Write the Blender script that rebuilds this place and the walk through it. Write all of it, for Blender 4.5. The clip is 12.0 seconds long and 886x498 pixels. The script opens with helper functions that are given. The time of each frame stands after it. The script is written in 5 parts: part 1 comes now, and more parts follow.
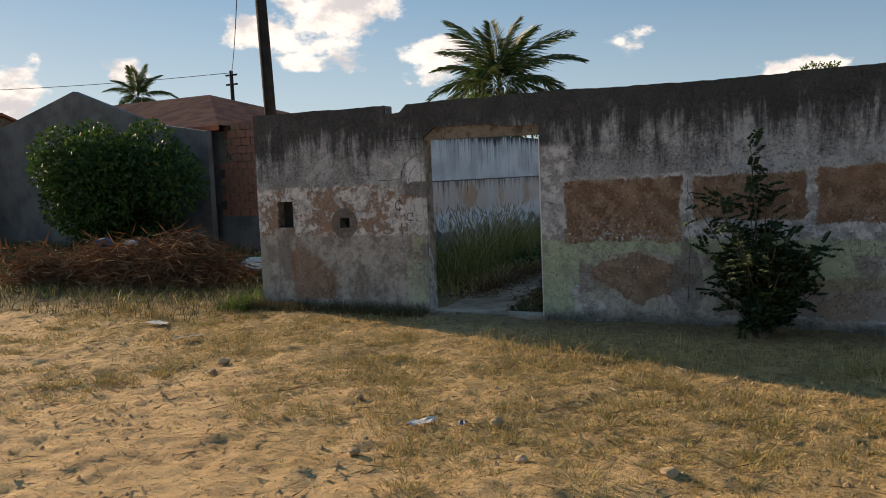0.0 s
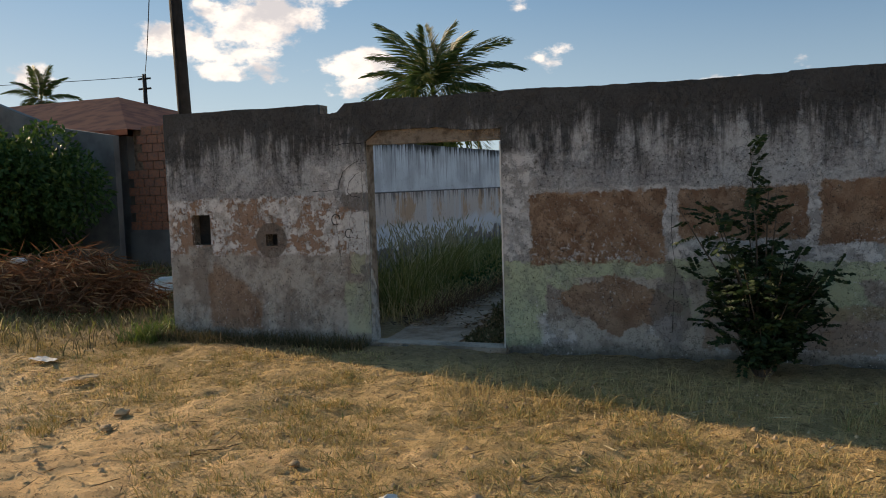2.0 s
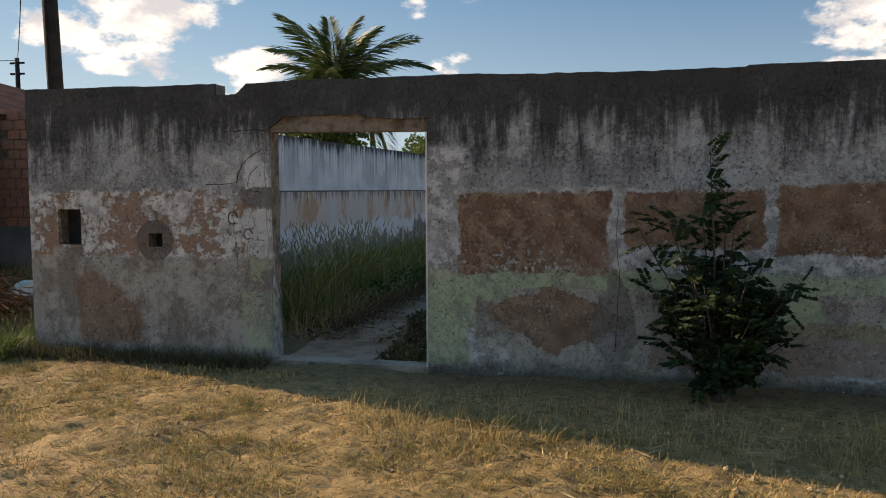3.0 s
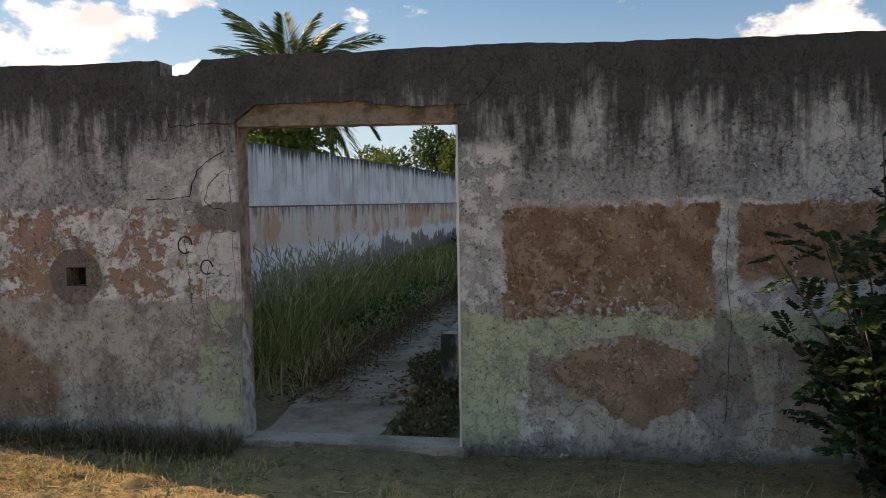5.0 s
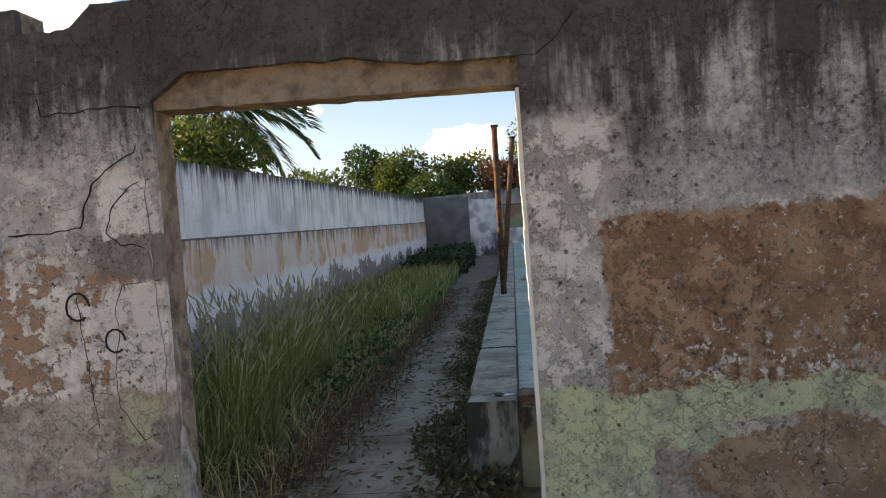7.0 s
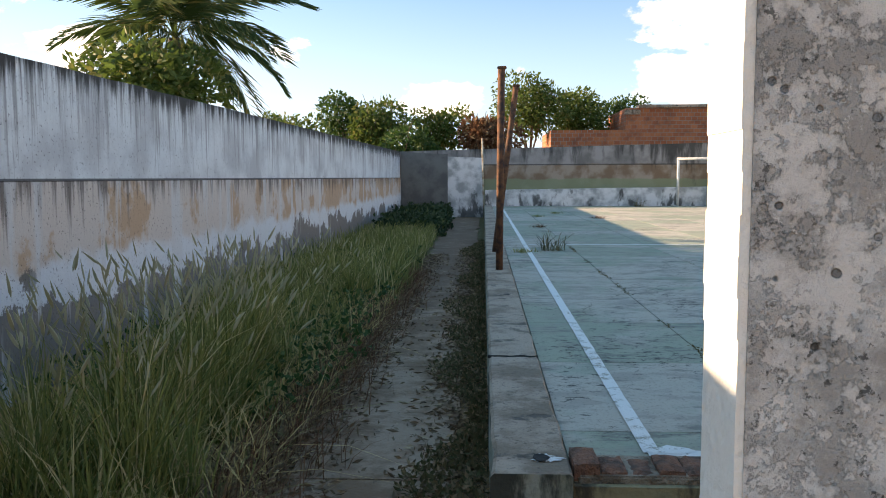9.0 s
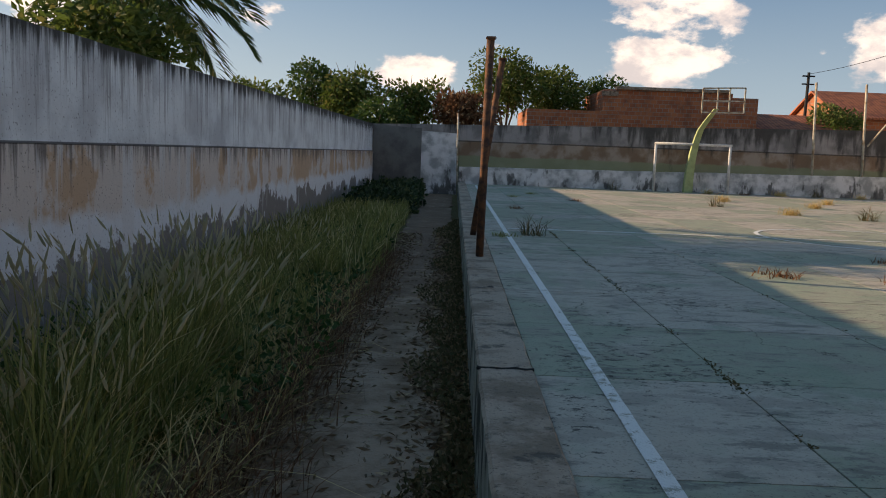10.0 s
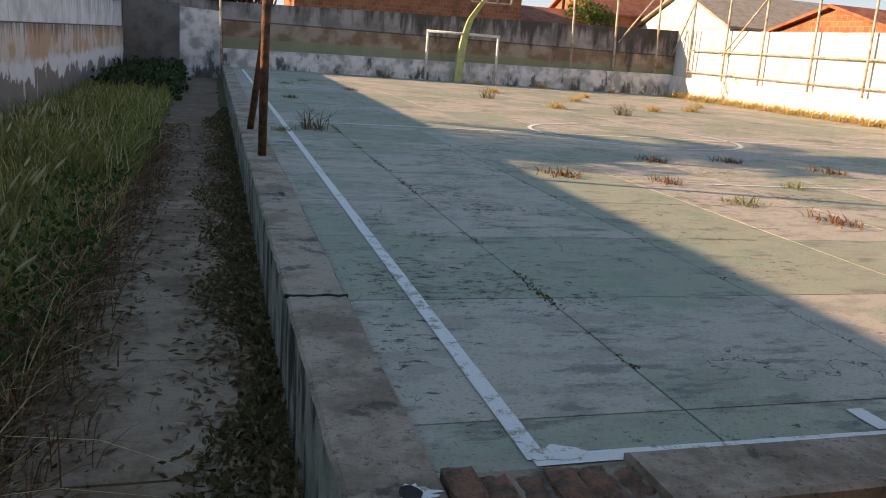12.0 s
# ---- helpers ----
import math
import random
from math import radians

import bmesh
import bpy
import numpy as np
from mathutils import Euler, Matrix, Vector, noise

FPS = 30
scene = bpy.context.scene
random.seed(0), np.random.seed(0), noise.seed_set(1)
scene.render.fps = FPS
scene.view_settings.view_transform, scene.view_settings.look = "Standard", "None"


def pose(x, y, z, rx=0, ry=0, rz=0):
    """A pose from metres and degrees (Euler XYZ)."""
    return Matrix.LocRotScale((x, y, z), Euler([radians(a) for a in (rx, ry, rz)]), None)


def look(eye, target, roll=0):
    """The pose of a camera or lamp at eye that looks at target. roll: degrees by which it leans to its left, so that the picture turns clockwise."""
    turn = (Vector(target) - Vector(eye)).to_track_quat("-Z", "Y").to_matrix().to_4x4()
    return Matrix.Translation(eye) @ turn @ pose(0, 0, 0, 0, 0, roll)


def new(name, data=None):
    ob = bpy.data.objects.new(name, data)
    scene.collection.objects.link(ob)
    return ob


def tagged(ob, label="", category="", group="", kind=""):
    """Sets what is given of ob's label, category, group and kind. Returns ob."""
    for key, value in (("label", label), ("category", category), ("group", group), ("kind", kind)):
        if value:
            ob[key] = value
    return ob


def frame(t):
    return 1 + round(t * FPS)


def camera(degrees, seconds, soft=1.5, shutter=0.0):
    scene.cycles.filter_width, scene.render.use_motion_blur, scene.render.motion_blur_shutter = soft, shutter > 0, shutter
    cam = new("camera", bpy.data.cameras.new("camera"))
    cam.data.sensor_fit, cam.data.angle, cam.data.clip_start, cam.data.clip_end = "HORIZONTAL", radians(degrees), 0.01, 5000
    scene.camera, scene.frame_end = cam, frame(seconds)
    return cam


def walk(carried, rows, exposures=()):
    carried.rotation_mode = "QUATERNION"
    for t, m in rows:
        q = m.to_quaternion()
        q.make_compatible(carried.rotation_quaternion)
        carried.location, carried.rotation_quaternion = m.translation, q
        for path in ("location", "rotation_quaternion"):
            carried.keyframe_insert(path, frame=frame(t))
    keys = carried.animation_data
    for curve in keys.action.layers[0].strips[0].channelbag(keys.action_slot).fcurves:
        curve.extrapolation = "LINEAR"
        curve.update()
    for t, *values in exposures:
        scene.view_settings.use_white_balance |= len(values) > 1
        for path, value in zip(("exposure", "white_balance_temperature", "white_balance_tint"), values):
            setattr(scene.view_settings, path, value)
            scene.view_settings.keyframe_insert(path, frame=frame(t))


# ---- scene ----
cam = camera(57.9, 12.0, 1.0)
EXPO = [(0, 0.45, 7400, 16), (2.5, 0.5, 7400, 16), (5.5, 1.0, 8000, 19), (7.0, 1.42, 8200, 21), (8.8, 1.75, 8000, 19), (9.0, 1.65, 8000, 19), (9.5, 0.95, 8100, 21), (10.0, 0.5, 8000, 21), (10.5, 1.2, 8900, 27), (11, 1.58, 8900, 27), (11.5, 1.3, 8900, 28), (12, 1.16, 8900, 29)]
PATH = [
    (0, (4.559, -8.678, 1.667), (3.648, -6.907, 1.486), -2.4),
    (0.5, (4.528, -8.589, 1.654), (3.318, -7.006, 1.473), -2.4),
    (1, (4.371, -8.397, 1.64), (3.344, -6.69, 1.458), -1.6),
    (1.5, (4.071, -8.092, 1.61), (3.304, -6.252, 1.451), -1.0),
    (2, (3.755, -7.62, 1.656), (3.02, -5.766, 1.499), -1.9),
    (2.5, (3.448, -7.297, 1.634), (2.825, -5.402, 1.477), -0.4),
    (3, (3.218, -6.774, 1.58), (2.733, -4.839, 1.433), -0.3),
    (5, (2.176, -5.021, 1.591), (1.823, -3.056, 1.475), -0.9),
    (5.5, (1.907, -4.562, 1.571), (1.587, -2.59, 1.473), -0.5),
    (6, (1.755, -4.131, 1.584), (1.49, -2.151, 1.489), -2.8),
    (6.5, (1.56, -3.643, 1.581), (1.329, -1.659, 1.498), -3.9),
    (7, (1.32, -3.172, 1.579), (1.143, -1.181, 1.509), -4.1),
    (7.2, (1.256, -3.001, 1.576), (1.107, -1.007, 1.512), -4.6),
    (8.8, (0.949, -1.496, 1.603), (0.845, 0.495, 1.443), -0.4),
    (9, (0.941, -1.338, 1.583), (0.84, 0.652, 1.405), -0.2),
    (9.5, (0.929, -0.935, 1.622), (0.83, 1.053, 1.432), 0.0),
    (10, (0.805, -0.652, 1.619), (0.786, 1.333, 1.379), 2.2),
    (10.5, (0.673, -0.497, 1.689), (0.918, 1.449, 1.302), 3.4),
    (11, (0.678, -0.340, 1.684), (1.196, 1.508, 1.123), 5.5),
    (11.5, (0.671, -0.256, 1.702), (1.182, 1.607, 1.184), 4.9),
    (12, (0.631, -0.196, 1.695), (1.187, 1.662, 1.209), 4.5),
]
walk(cam, [(t, look(eye, target, roll)) for t, eye, target, roll in PATH], EXPO)

# ---- light ----
SUN_AZ, SUN_EL = math.atan2(-1.0, 0.28), radians(17.2)
sun = new("sun", bpy.data.lights.new("sun", "SUN"))
sun.data.energy, sun.data.angle, sun.data.color = 5.0, radians(0.5), (1.0, 0.84, 0.61)
sun.matrix_world = look((-60 * math.cos(SUN_EL), 16.8 * math.cos(SUN_EL), 62.3 * math.sin(SUN_EL)), (0, 0, 0))


class V:
    """A node socket that adds, multiplies and mixes."""
    tree = None

    def __init__(self, s):
        self.s = s

    def _m(self, op, o, swap=False):
        n = V.tree.nodes.new("ShaderNodeMath")
        n.operation = op
        for k, a in enumerate((o, self) if swap else (self, o)):
            if isinstance(a, V):
                V.tree.links.new(a.s, n.inputs[k])
            else:
                n.inputs[k].default_value = a
        return V(n.outputs[0])

    def __add__(self, o): return self._m("ADD", o)
    def __radd__(self, o): return self._m("ADD", o)
    def __sub__(self, o): return self._m("SUBTRACT", o)
    def __rsub__(self, o): return self._m("SUBTRACT", o, True)
    def __mul__(self, o): return self._m("MULTIPLY", o)
    def __rmul__(self, o): return self._m("MULTIPLY", o)
    def mx(self, o): return self._m("MAXIMUM", o)
    def mn(self, o): return self._m("MINIMUM", o)
    def ab(self): return self._m("ABSOLUTE", 0.0)
    def mod(self, o): return self._m("MODULO", o)


def ramp(v, a, b):
    """Smooth step from a to b (b may be below a)."""
    n = V.tree.nodes.new("ShaderNodeMapRange")
    n.interpolation_type = "SMOOTHSTEP"
    lo, hi, t0, t1 = (a, b, 0.0, 1.0) if a < b else (b, a, 1.0, 0.0)
    V.tree.links.new(v.s, n.inputs[0])
    for k, q in zip((1, 2, 3, 4), (lo, hi, t0, t1)):
        n.inputs[k].default_value = q
    return V(n.outputs[0])


def mixc(a, b, f):
    n = V.tree.nodes.new("ShaderNodeMix")
    n.data_type = "RGBA"
    for k, c in ((6, a), (7, b)):
        if isinstance(c, V):
            V.tree.links.new(c.s, n.inputs[k])
        else:
            n.inputs[k].default_value = (*c, 1)
    if isinstance(f, V):
        V.tree.links.new(f.s, n.inputs[0])
    else:
        n.inputs[0].default_value = f
    return V(n.outputs[2])


def place():
    n = V.tree.nodes.new("ShaderNodeNewGeometry")
    return V(n.outputs["Position"])


def split(p):
    n = V.tree.nodes.new("ShaderNodeSeparateXYZ")
    V.tree.links.new(p.s, n.inputs[0])
    return [V(o) for o in n.outputs]


def scaled(p, sx, sy, sz):
    n = V.tree.nodes.new("ShaderNodeVectorMath")
    n.operation = "MULTIPLY"
    V.tree.links.new(p.s, n.inputs[0])
    n.inputs[1].default_value = (sx, sy, sz)
    return V(n.outputs[0])


def fuzz(p, scale, detail=6.0, rough=0.55, sx=1, sy=1, sz=1):
    n = V.tree.nodes.new("ShaderNodeTexNoise")
    V.tree.links.new(scaled(p, sx, sy, sz).s, n.inputs["Vector"])
    n.inputs["Scale"].default_value, n.inputs["Detail"].default_value = scale, detail
    n.inputs["Roughness"].default_value = rough
    return V(n.outputs[0])


def cells(p, scale):
    n = V.tree.nodes.new("ShaderNodeTexVoronoi")
    V.tree.links.new(p.s, n.inputs["Vector"])
    n.inputs["Scale"].default_value = scale
    return V(n.outputs["Distance"])


def chance():
    n = V.tree.nodes.new("ShaderNodeObjectInfo")
    return V(n.outputs["Random"])


def island():
    n = V.tree.nodes.new("ShaderNodeNewGeometry")
    return V(n.outputs["Random Per Island"])


def material(name, fn, rough=0.9, metal=0.0, bump=None, thin=0.0):
    """fn(p) gives colour and, where wanted, relief."""
    m = bpy.data.materials.new(name)
    m.use_nodes = True
    V.tree = m.node_tree
    bs = m.node_tree.nodes["Principled BSDF"]
    col, relief = fn(place())
    if isinstance(col, V):
        V.tree.links.new(col.s, bs.inputs["Base Color"])
    else:
        bs.inputs["Base Color"].default_value = (*col, 1)
    bs.inputs["Roughness"].default_value, bs.inputs["Metallic"].default_value = rough, metal
    bs.inputs["Specular IOR Level"].default_value = 0.25
    if relief is not None:
        n = V.tree.nodes.new("ShaderNodeBump")
        n.inputs["Strength"].default_value, n.inputs["Distance"].default_value = bump or (0.6, 0.02)
        V.tree.links.new(relief.s, n.inputs["Height"])
        V.tree.links.new(n.outputs[0], bs.inputs["Normal"])
    if thin:
        tr = V.tree.nodes.new("ShaderNodeBsdfTranslucent")
        if isinstance(col, V):
            V.tree.links.new(col.s, tr.inputs["Color"])
        else:
            tr.inputs["Color"].default_value = (*col, 1)
        mix = V.tree.nodes.new("ShaderNodeMixShader")
        mix.inputs[0].default_value = thin
        out = V.tree.nodes["Material Output"]
        V.tree.links.new(bs.outputs[0], mix.inputs[1])
        V.tree.links.new(tr.outputs[0], mix.inputs[2])
        V.tree.links.new(mix.outputs[0], out.inputs["Surface"])
    return m


# sky with scattered cumulus
world = bpy.data.worlds.new("sky")
scene.world = world
world.use_nodes = True
V.tree = world.node_tree
bg = V.tree.nodes["Background"]
sky = V.tree.nodes.new("ShaderNodeTexSky")
sky.sky_type, sky.sun_disc, sky.sun_elevation, sky.sun_rotation = "NISHITA", False, SUN_EL, SUN_AZ
sky.dust_density, sky.air_density = 0.6, 1.0
way = V(V.tree.nodes.new("ShaderNodeTexCoord").outputs["Generated"])
CLOUDS = [(-33, 11.5, 5.2, 1.0), (-27, 8.5, 4.2, 0.9), (-30, 15, 6.0, 0.9), (-39, 10, 3.4, 0.7), (-37, 8, 2, .6), (-2.6, 5.6, 3.6, 1.0),
          (15, 10.5, 5.6, 1.0), (13.5, 6.2, 4.6, 1.0), (18, 16, 6, 0.8), (-14, 9, 3.0, .7), (-55, 6, 4.0, .9), (-48, 8, 2.5, .8),
          (28, 7, 6, .8), (40, 9, 6, .8), (-75, 5, 5, .8), (-17, 13, 3, .6), (5, 20, 8, .5), (-100, 15, 15, .6), (90, 14, 18, .7), (170, 20, 25, .7)]
blob = None
for az, el, size, amount in CLOUDS:
    a, e = radians(az), radians(el)
    n = V.tree.nodes.new("ShaderNodeVectorMath")
    n.operation = "DISTANCE"
    V.tree.links.new(scaled(way, 1, 1, 1.7).s, n.inputs[0])
    n.inputs[1].default_value = (math.sin(a) * math.cos(e), math.cos(a) * math.cos(e), math.sin(e) * 1.7)
    d = ramp(V(n.outputs["Value"]), radians(size) * 1.35, 0.0) * amount
    blob = d if blob is None else blob.mx(d)
puff = fuzz(way, 9.0, 8.0, 0.58, 1, 1, 2.0)
fine = fuzz(way, 30.0, 6.0, 0.6, 1, 1, 1.6)
cover = ramp(blob * 0.50 + puff * 1.15 + fine * 0.42, 0.97, 1.12)
shade = ramp(fuzz(way, 16.0, 7.0, 0.6, 1, 1, 1.7), 0.40, 0.62)
hue = mixc((11.5, 11.2, 10.8), (5.4, 5.8, 6.6), shade * 0.8)
up = split(way)[2]
high = ramp(up, 0.0, 0.30)
clear = mixc(mixc((5.0, 7.0, 8.4), (1.75, 3.9, 6.6), high), mixc((3.5, 5.4, 7.0), (0.85, 2.35, 4.6), high), ramp(split(way)[0], -0.75, 0.25))
veil = mixc(V(sky.outputs[0]), clear, 0.88)
V.tree.links.new(mixc(veil, hue, cover).s, bg.inputs["Color"])
bg.inputs["Strength"].default_value = 0.073


# ---- mesh helpers ----
def mesh_from(name, verts, faces, mat, smooth=False):
    me = bpy.data.meshes.new(name)
    me.from_pydata([tuple(map(float, v)) for v in verts], [], faces)
    me.materials.append(mat)
    if smooth:
        for f in me.polygons:
            f.use_smooth = True
    me.update()
    return me


def part(name, bm, mat, parent=None, label="", smooth=False):
    """One bmesh as one mesh object, under its thing."""
    me = bpy.data.meshes.new(name)
    bm.normal_update()
    bm.to_mesh(me)
    bm.free()
    me.materials.append(mat)
    if smooth:
        for f in me.polygons:
            f.use_smooth = True
    ob = new(name, me)
    ob.parent = parent
    return tagged(ob, label) if label else ob


def piece(name, me, parent, label="", m=None):
    ob = new(name, me)
    ob.parent = parent
    if m is not None:
        ob.matrix_basis = m
    return tagged(ob, label) if label else ob


def thing(name, at, label, category, group="", kind=""):
    ob = new(name)
    ob.location = at
    ob.empty_display_size = 0.1
    return tagged(ob, label, category, group, kind)


def box(bm, x0, x1, y0, y1, z0, z1, bevel=0.0, m=None):
    r = bmesh.ops.create_cube(bm, size=1)
    bmesh.ops.transform(bm, matrix=Matrix.Translation(((x0 + x1) / 2, (y0 + y1) / 2, (z0 + z1) / 2)) @ Matrix.Diagonal((x1 - x0, y1 - y0, z1 - z0, 1)), verts=r["verts"])
    vs = r["verts"]
    if bevel:
        es = list({e for v in vs for e in v.link_edges})
        g = bmesh.ops.bevel(bm, geom=es, offset=bevel, segments=2, affect="EDGES")
        vs = g["verts"]
    if m is not None:
        bmesh.ops.transform(bm, matrix=m, verts=vs)
    return bm


def tube(bm, pts, radii, sides=8):
    """A tapered tube along points."""
    rings = []
    pts = [Vector(p) for p in pts]
    for k, p in enumerate(pts):
        d = (pts[min(k + 1, len(pts) - 1)] - pts[max(k - 1, 0)]).normalized()
        u = d.cross(Vector((0.31, 0.92, 0.17))).normalized()
        w = d.cross(u)
        r = radii[k] if hasattr(radii, "__len__") else radii
        rings.append([bm.verts.new(p + (u * math.cos(2 * math.pi * s / sides) + w * math.sin(2 * math.pi * s / sides)) * r) for s in range(sides)])
    for a, b in zip(rings, rings[1:]):
        for s in range(sides):
            bm.faces.new((a[s], a[(s + 1) % sides], b[(s + 1) % sides], b[s]))
    bm.faces.new(rings[0][::-1])
    bm.faces.new(rings[-1])
    return bm


def prism(verts, faces, x0, x1, b0, b1, t0, t1, y0, y1):
    """A strip of wall between x0 and x1 whose foot and top run straight."""
    k = len(verts)
    verts += [(x0, y0, b0), (x1, y0, b1), (x1, y0, t1), (x0, y0, t0), (x0, y1, b0), (x1, y1, b1), (x1, y1, t1), (x0, y1, t0)]
    faces += [(k, k + 1, k + 2, k + 3), (k + 5, k + 4, k + 7, k + 6), (k + 3, k + 2, k + 6, k + 7), (k + 4, k + 5, k + 1, k), (k, k + 3, k + 7, k + 4), (k + 1, k + 5, k + 6, k + 2)]


def wob(x, y=0.0, z=0.0, s=1.0):
    return noise.noise(Vector((x * s, y * s, z * s)))


def ground_z(x, y):
    """Falls gently from the wall to the road."""
    return -0.14 * min(1.0, max(0.0, -y - 0.2) / 3.0) + 0.25 * max(0.0, min(1.0, (-x - 6) / 6)) * max(0.0, min(1.0, (y + 1) / 6))


# ---- materials ----
def wall_front(p):
    x, y, z = split(p)
    wig = fuzz(p, 2.6, 4) - 0.5
    fr = fuzz(p, 16.0, 9, 0.76) - 0.5
    xx, zz = x + wig * 0.20 + fr * 0.15, z + wig * 0.15 + fr * 0.15

    def area(x0, x1, z0, z1, e=0.012):
        return ramp(xx, x0 - e, x0 + e) * ramp(xx, x1 + e, x1 - e) * ramp(zz, z0 - e, z0 + e) * ramp(zz, z1 + e, z1 - e)

    streak = fuzz(p, 1.0, 9, 0.68, 6.0, 6.0, 0.8)
    streak2 = fuzz(p, 1.0, 8, 0.7, 19.0, 19.0, 2.2)
    blot = fuzz(p, 1.5, 8, 0.66)
    speck = fuzz(p, 34.0, 6, 0.72)
    grit = fuzz(p, 95.0, 4, 0.7)
    grey = mixc((0.46, 0.45, 0.43), (0.21, 0.20, 0.195), ramp(blot * 0.6 + speck * 0.4, 0.40, 0.60))
    mould = ramp(streak * 0.50 + streak2 * 0.42 + blot * 0.35 + (z - 2.0) * 0.34, 0.555, 0.73)
    grey = mixc(grey, (0.035, 0.033, 0.03), mould * 0.88)
    chalk = mixc((0.66, 0.62, 0.58), (0.36, 0.325, 0.29), ramp(fuzz(p, 7, 8, 0.7), 0.42, 0.60))
    flake = ramp(fuzz(p, 12.0, 9, 0.76) * 0.75 + fuzz(p, 2.2, 4) * 0.45, 0.60, 0.615)
    chalk = mixc(chalk, (0.29, 0.165, 0.10), flake * area(-2.7, -0.2, 0.74, 1.66, 0.05) * 0.9)
    low = mixc((0.42, 0.375, 0.32), (0.245, 0.205, 0.17), ramp(fuzz(p, 2.4, 8, 0.66), 0.44, 0.58))
    col = mixc(grey, chalk, ramp(zz, 1.60, 1.57) * ramp(zz, 0.70, 0.9))
    col = mixc(col, low, ramp(zz, 0.98, 0.93))
    earth = mixc((0.20, 0.115, 0.07), (0.31, 0.20, 0.13), ramp(fuzz(p, 6, 8, 0.68), 0.42, 0.60))
    green = mixc((0.42, 0.45, 0.29), (0.30, 0.31, 0.225), ramp(fuzz(p, 3.5, 8, 0.66), 0.44, 0.58))
    pale = mixc((0.58, 0.55, 0.52), (0.31, 0.29, 0.27), ramp(fuzz(p, 6, 8, 0.7), 0.42, 0.58))
    right = ramp(x, 1.34, 1.40)
    col = mixc(col, pale, right * ramp(zz, 1.60, 1.57) * ramp(zz, 0.0, 0.1))
    strip = right * ramp(xx, 1.78, 1.70)
    col = mixc(col, pale, strip * ramp(zz, 2.02, 1.9) * ramp(zz, 0.86, 0.9))
    col = mixc(col, green, right * ramp(zz, 0.90, 0.88) * ramp(zz, 0.36, 0.40))
    col = mixc(col, green, strip * ramp(zz, 0.80, 0.76) * ramp(zz, 0.02, 0.06))
    col = mixc(col, low, right * area(1.82, 9, -0.1, 0.74) * ramp(fuzz(p, 1.3, 6), 0.46, 0.50))
    keep = ramp(fuzz(p, 17, 9, 0.80) + fuzz(p, 2.5, 4) * 0.35 + (z - 1.12) * 0.30, 0.56, 0.585)
    col = mixc(col, earth, area(1.67, 2.94, 0.86, 1.555) * keep)
    col = mixc(col, earth, area(3.07, 4.15, 1.10, 1.56) * keep)
    col = mixc(col, earth, area(4.25, 5.6, 1.05, 1.60) * keep)
    vague = fuzz(p, 1.9, 9, 0.72) - 0.5
    low_patch = ramp((x - 2.46).ab() * 0.62 + (z - 0.50 + (x - 2.4) * 0.05).ab() * 1.3 + vague * 0.75, 0.40, 0.37)
    col = mixc(col, earth, low_patch * 0.9)
    col = mixc(col, (0.17, 0.15, 0.135), ramp((x - 3.0).ab() + (z - 0.42).ab() * 0.35 + vague * 0.5, 0.20, 0.17) * 0.7)
    col = mixc(col, earth, area(3.3, 6.5, 0.10, 0.50) * 0.6)
    col = mixc(col, earth, area(-2.2, -1.5, 0.10, 0.90, 0.03) * ramp(xx * 0.7 + zz, -0.55, -0.66) * 0.85)
    col = mixc(col, (0.16, 0.125, 0.10), ramp((x + 1.33) * (x + 1.33) + (z - 1.11) * (z - 1.11) + wig * 0.02, 0.044, 0.038) * 0.9)
    col = mixc(col, low, area(-2.48, -2.12, 0.74, 1.05, 0.02))
    col = mixc(col, pale, area(-0.80, -0.10, 1.45, 1.92) * ramp(fuzz(p, 4, 6), 0.45, 0.48) * 0.8)
    col = mixc(col, (0.60, 0.58, 0.55), area(-0.36, -0.13, 1.60, 1.84))
    col = mixc(col, (0.15, 0.13, 0.115), area(-0.42, -0.10, 1.42, 1.60) * 0.8)
    col = mixc(col, (0.55, 0.53, 0.50), area(-0.40, -0.15, 0.96, 1.40) * ramp(speck, 0.62, 0.5))
    col = mixc(col, (0.37, 0.36, 0.25), area(-0.33, -0.15, 0.76, 0.95))
    col = mixc(col, (0.17, 0.16, 0.145), area(-0.20, -0.09, 0.30, 0.86) * 0.8)
    col = mixc(col, green, area(-0.42, -0.09, 0.08, 0.66, 0.02) * 0.7)
    # ragged darker band along the bottom of the wall
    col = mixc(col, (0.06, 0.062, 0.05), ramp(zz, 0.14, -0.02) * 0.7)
    pock = ramp(cells(p, 15.0) + fr * 0.2, 0.13, 0.09) * ramp(fuzz(p, 2.0, 3), 0.44, 0.52)
    col = mixc(col, (0.06, 0.055, 0.05), pock * 0.8)
    col = mixc(col, (0.05, 0.046, 0.042), ramp(speck, 0.565, 0.62) * ramp(fuzz(p, 3, 3), 0.40, 0.56) * 0.8)
    col = mixc(col, (0.06, 0.055, 0.05), ramp(grit, 0.60, 0.72) * 0.4)
    crack = ramp((fuzz(p, 1.1, 6, 0.6) - 0.5).ab(), 0.0035, 0.0012) * ramp(fuzz(p, 0.9, 2), 0.48, 0.54)
    col = mixc(col, (0.03, 0.028, 0.025), crack * 0.35)
    fleck = ramp(fuzz(p, 26, 8, 0.80), 0.575, 0.60) * ramp(fuzz(p, 1.8, 3), 0.46, 0.56) * ramp(z, 2.3, 1.7)
    col = mixc(col, (0.62, 0.60, 0.57), fleck * 0.7)
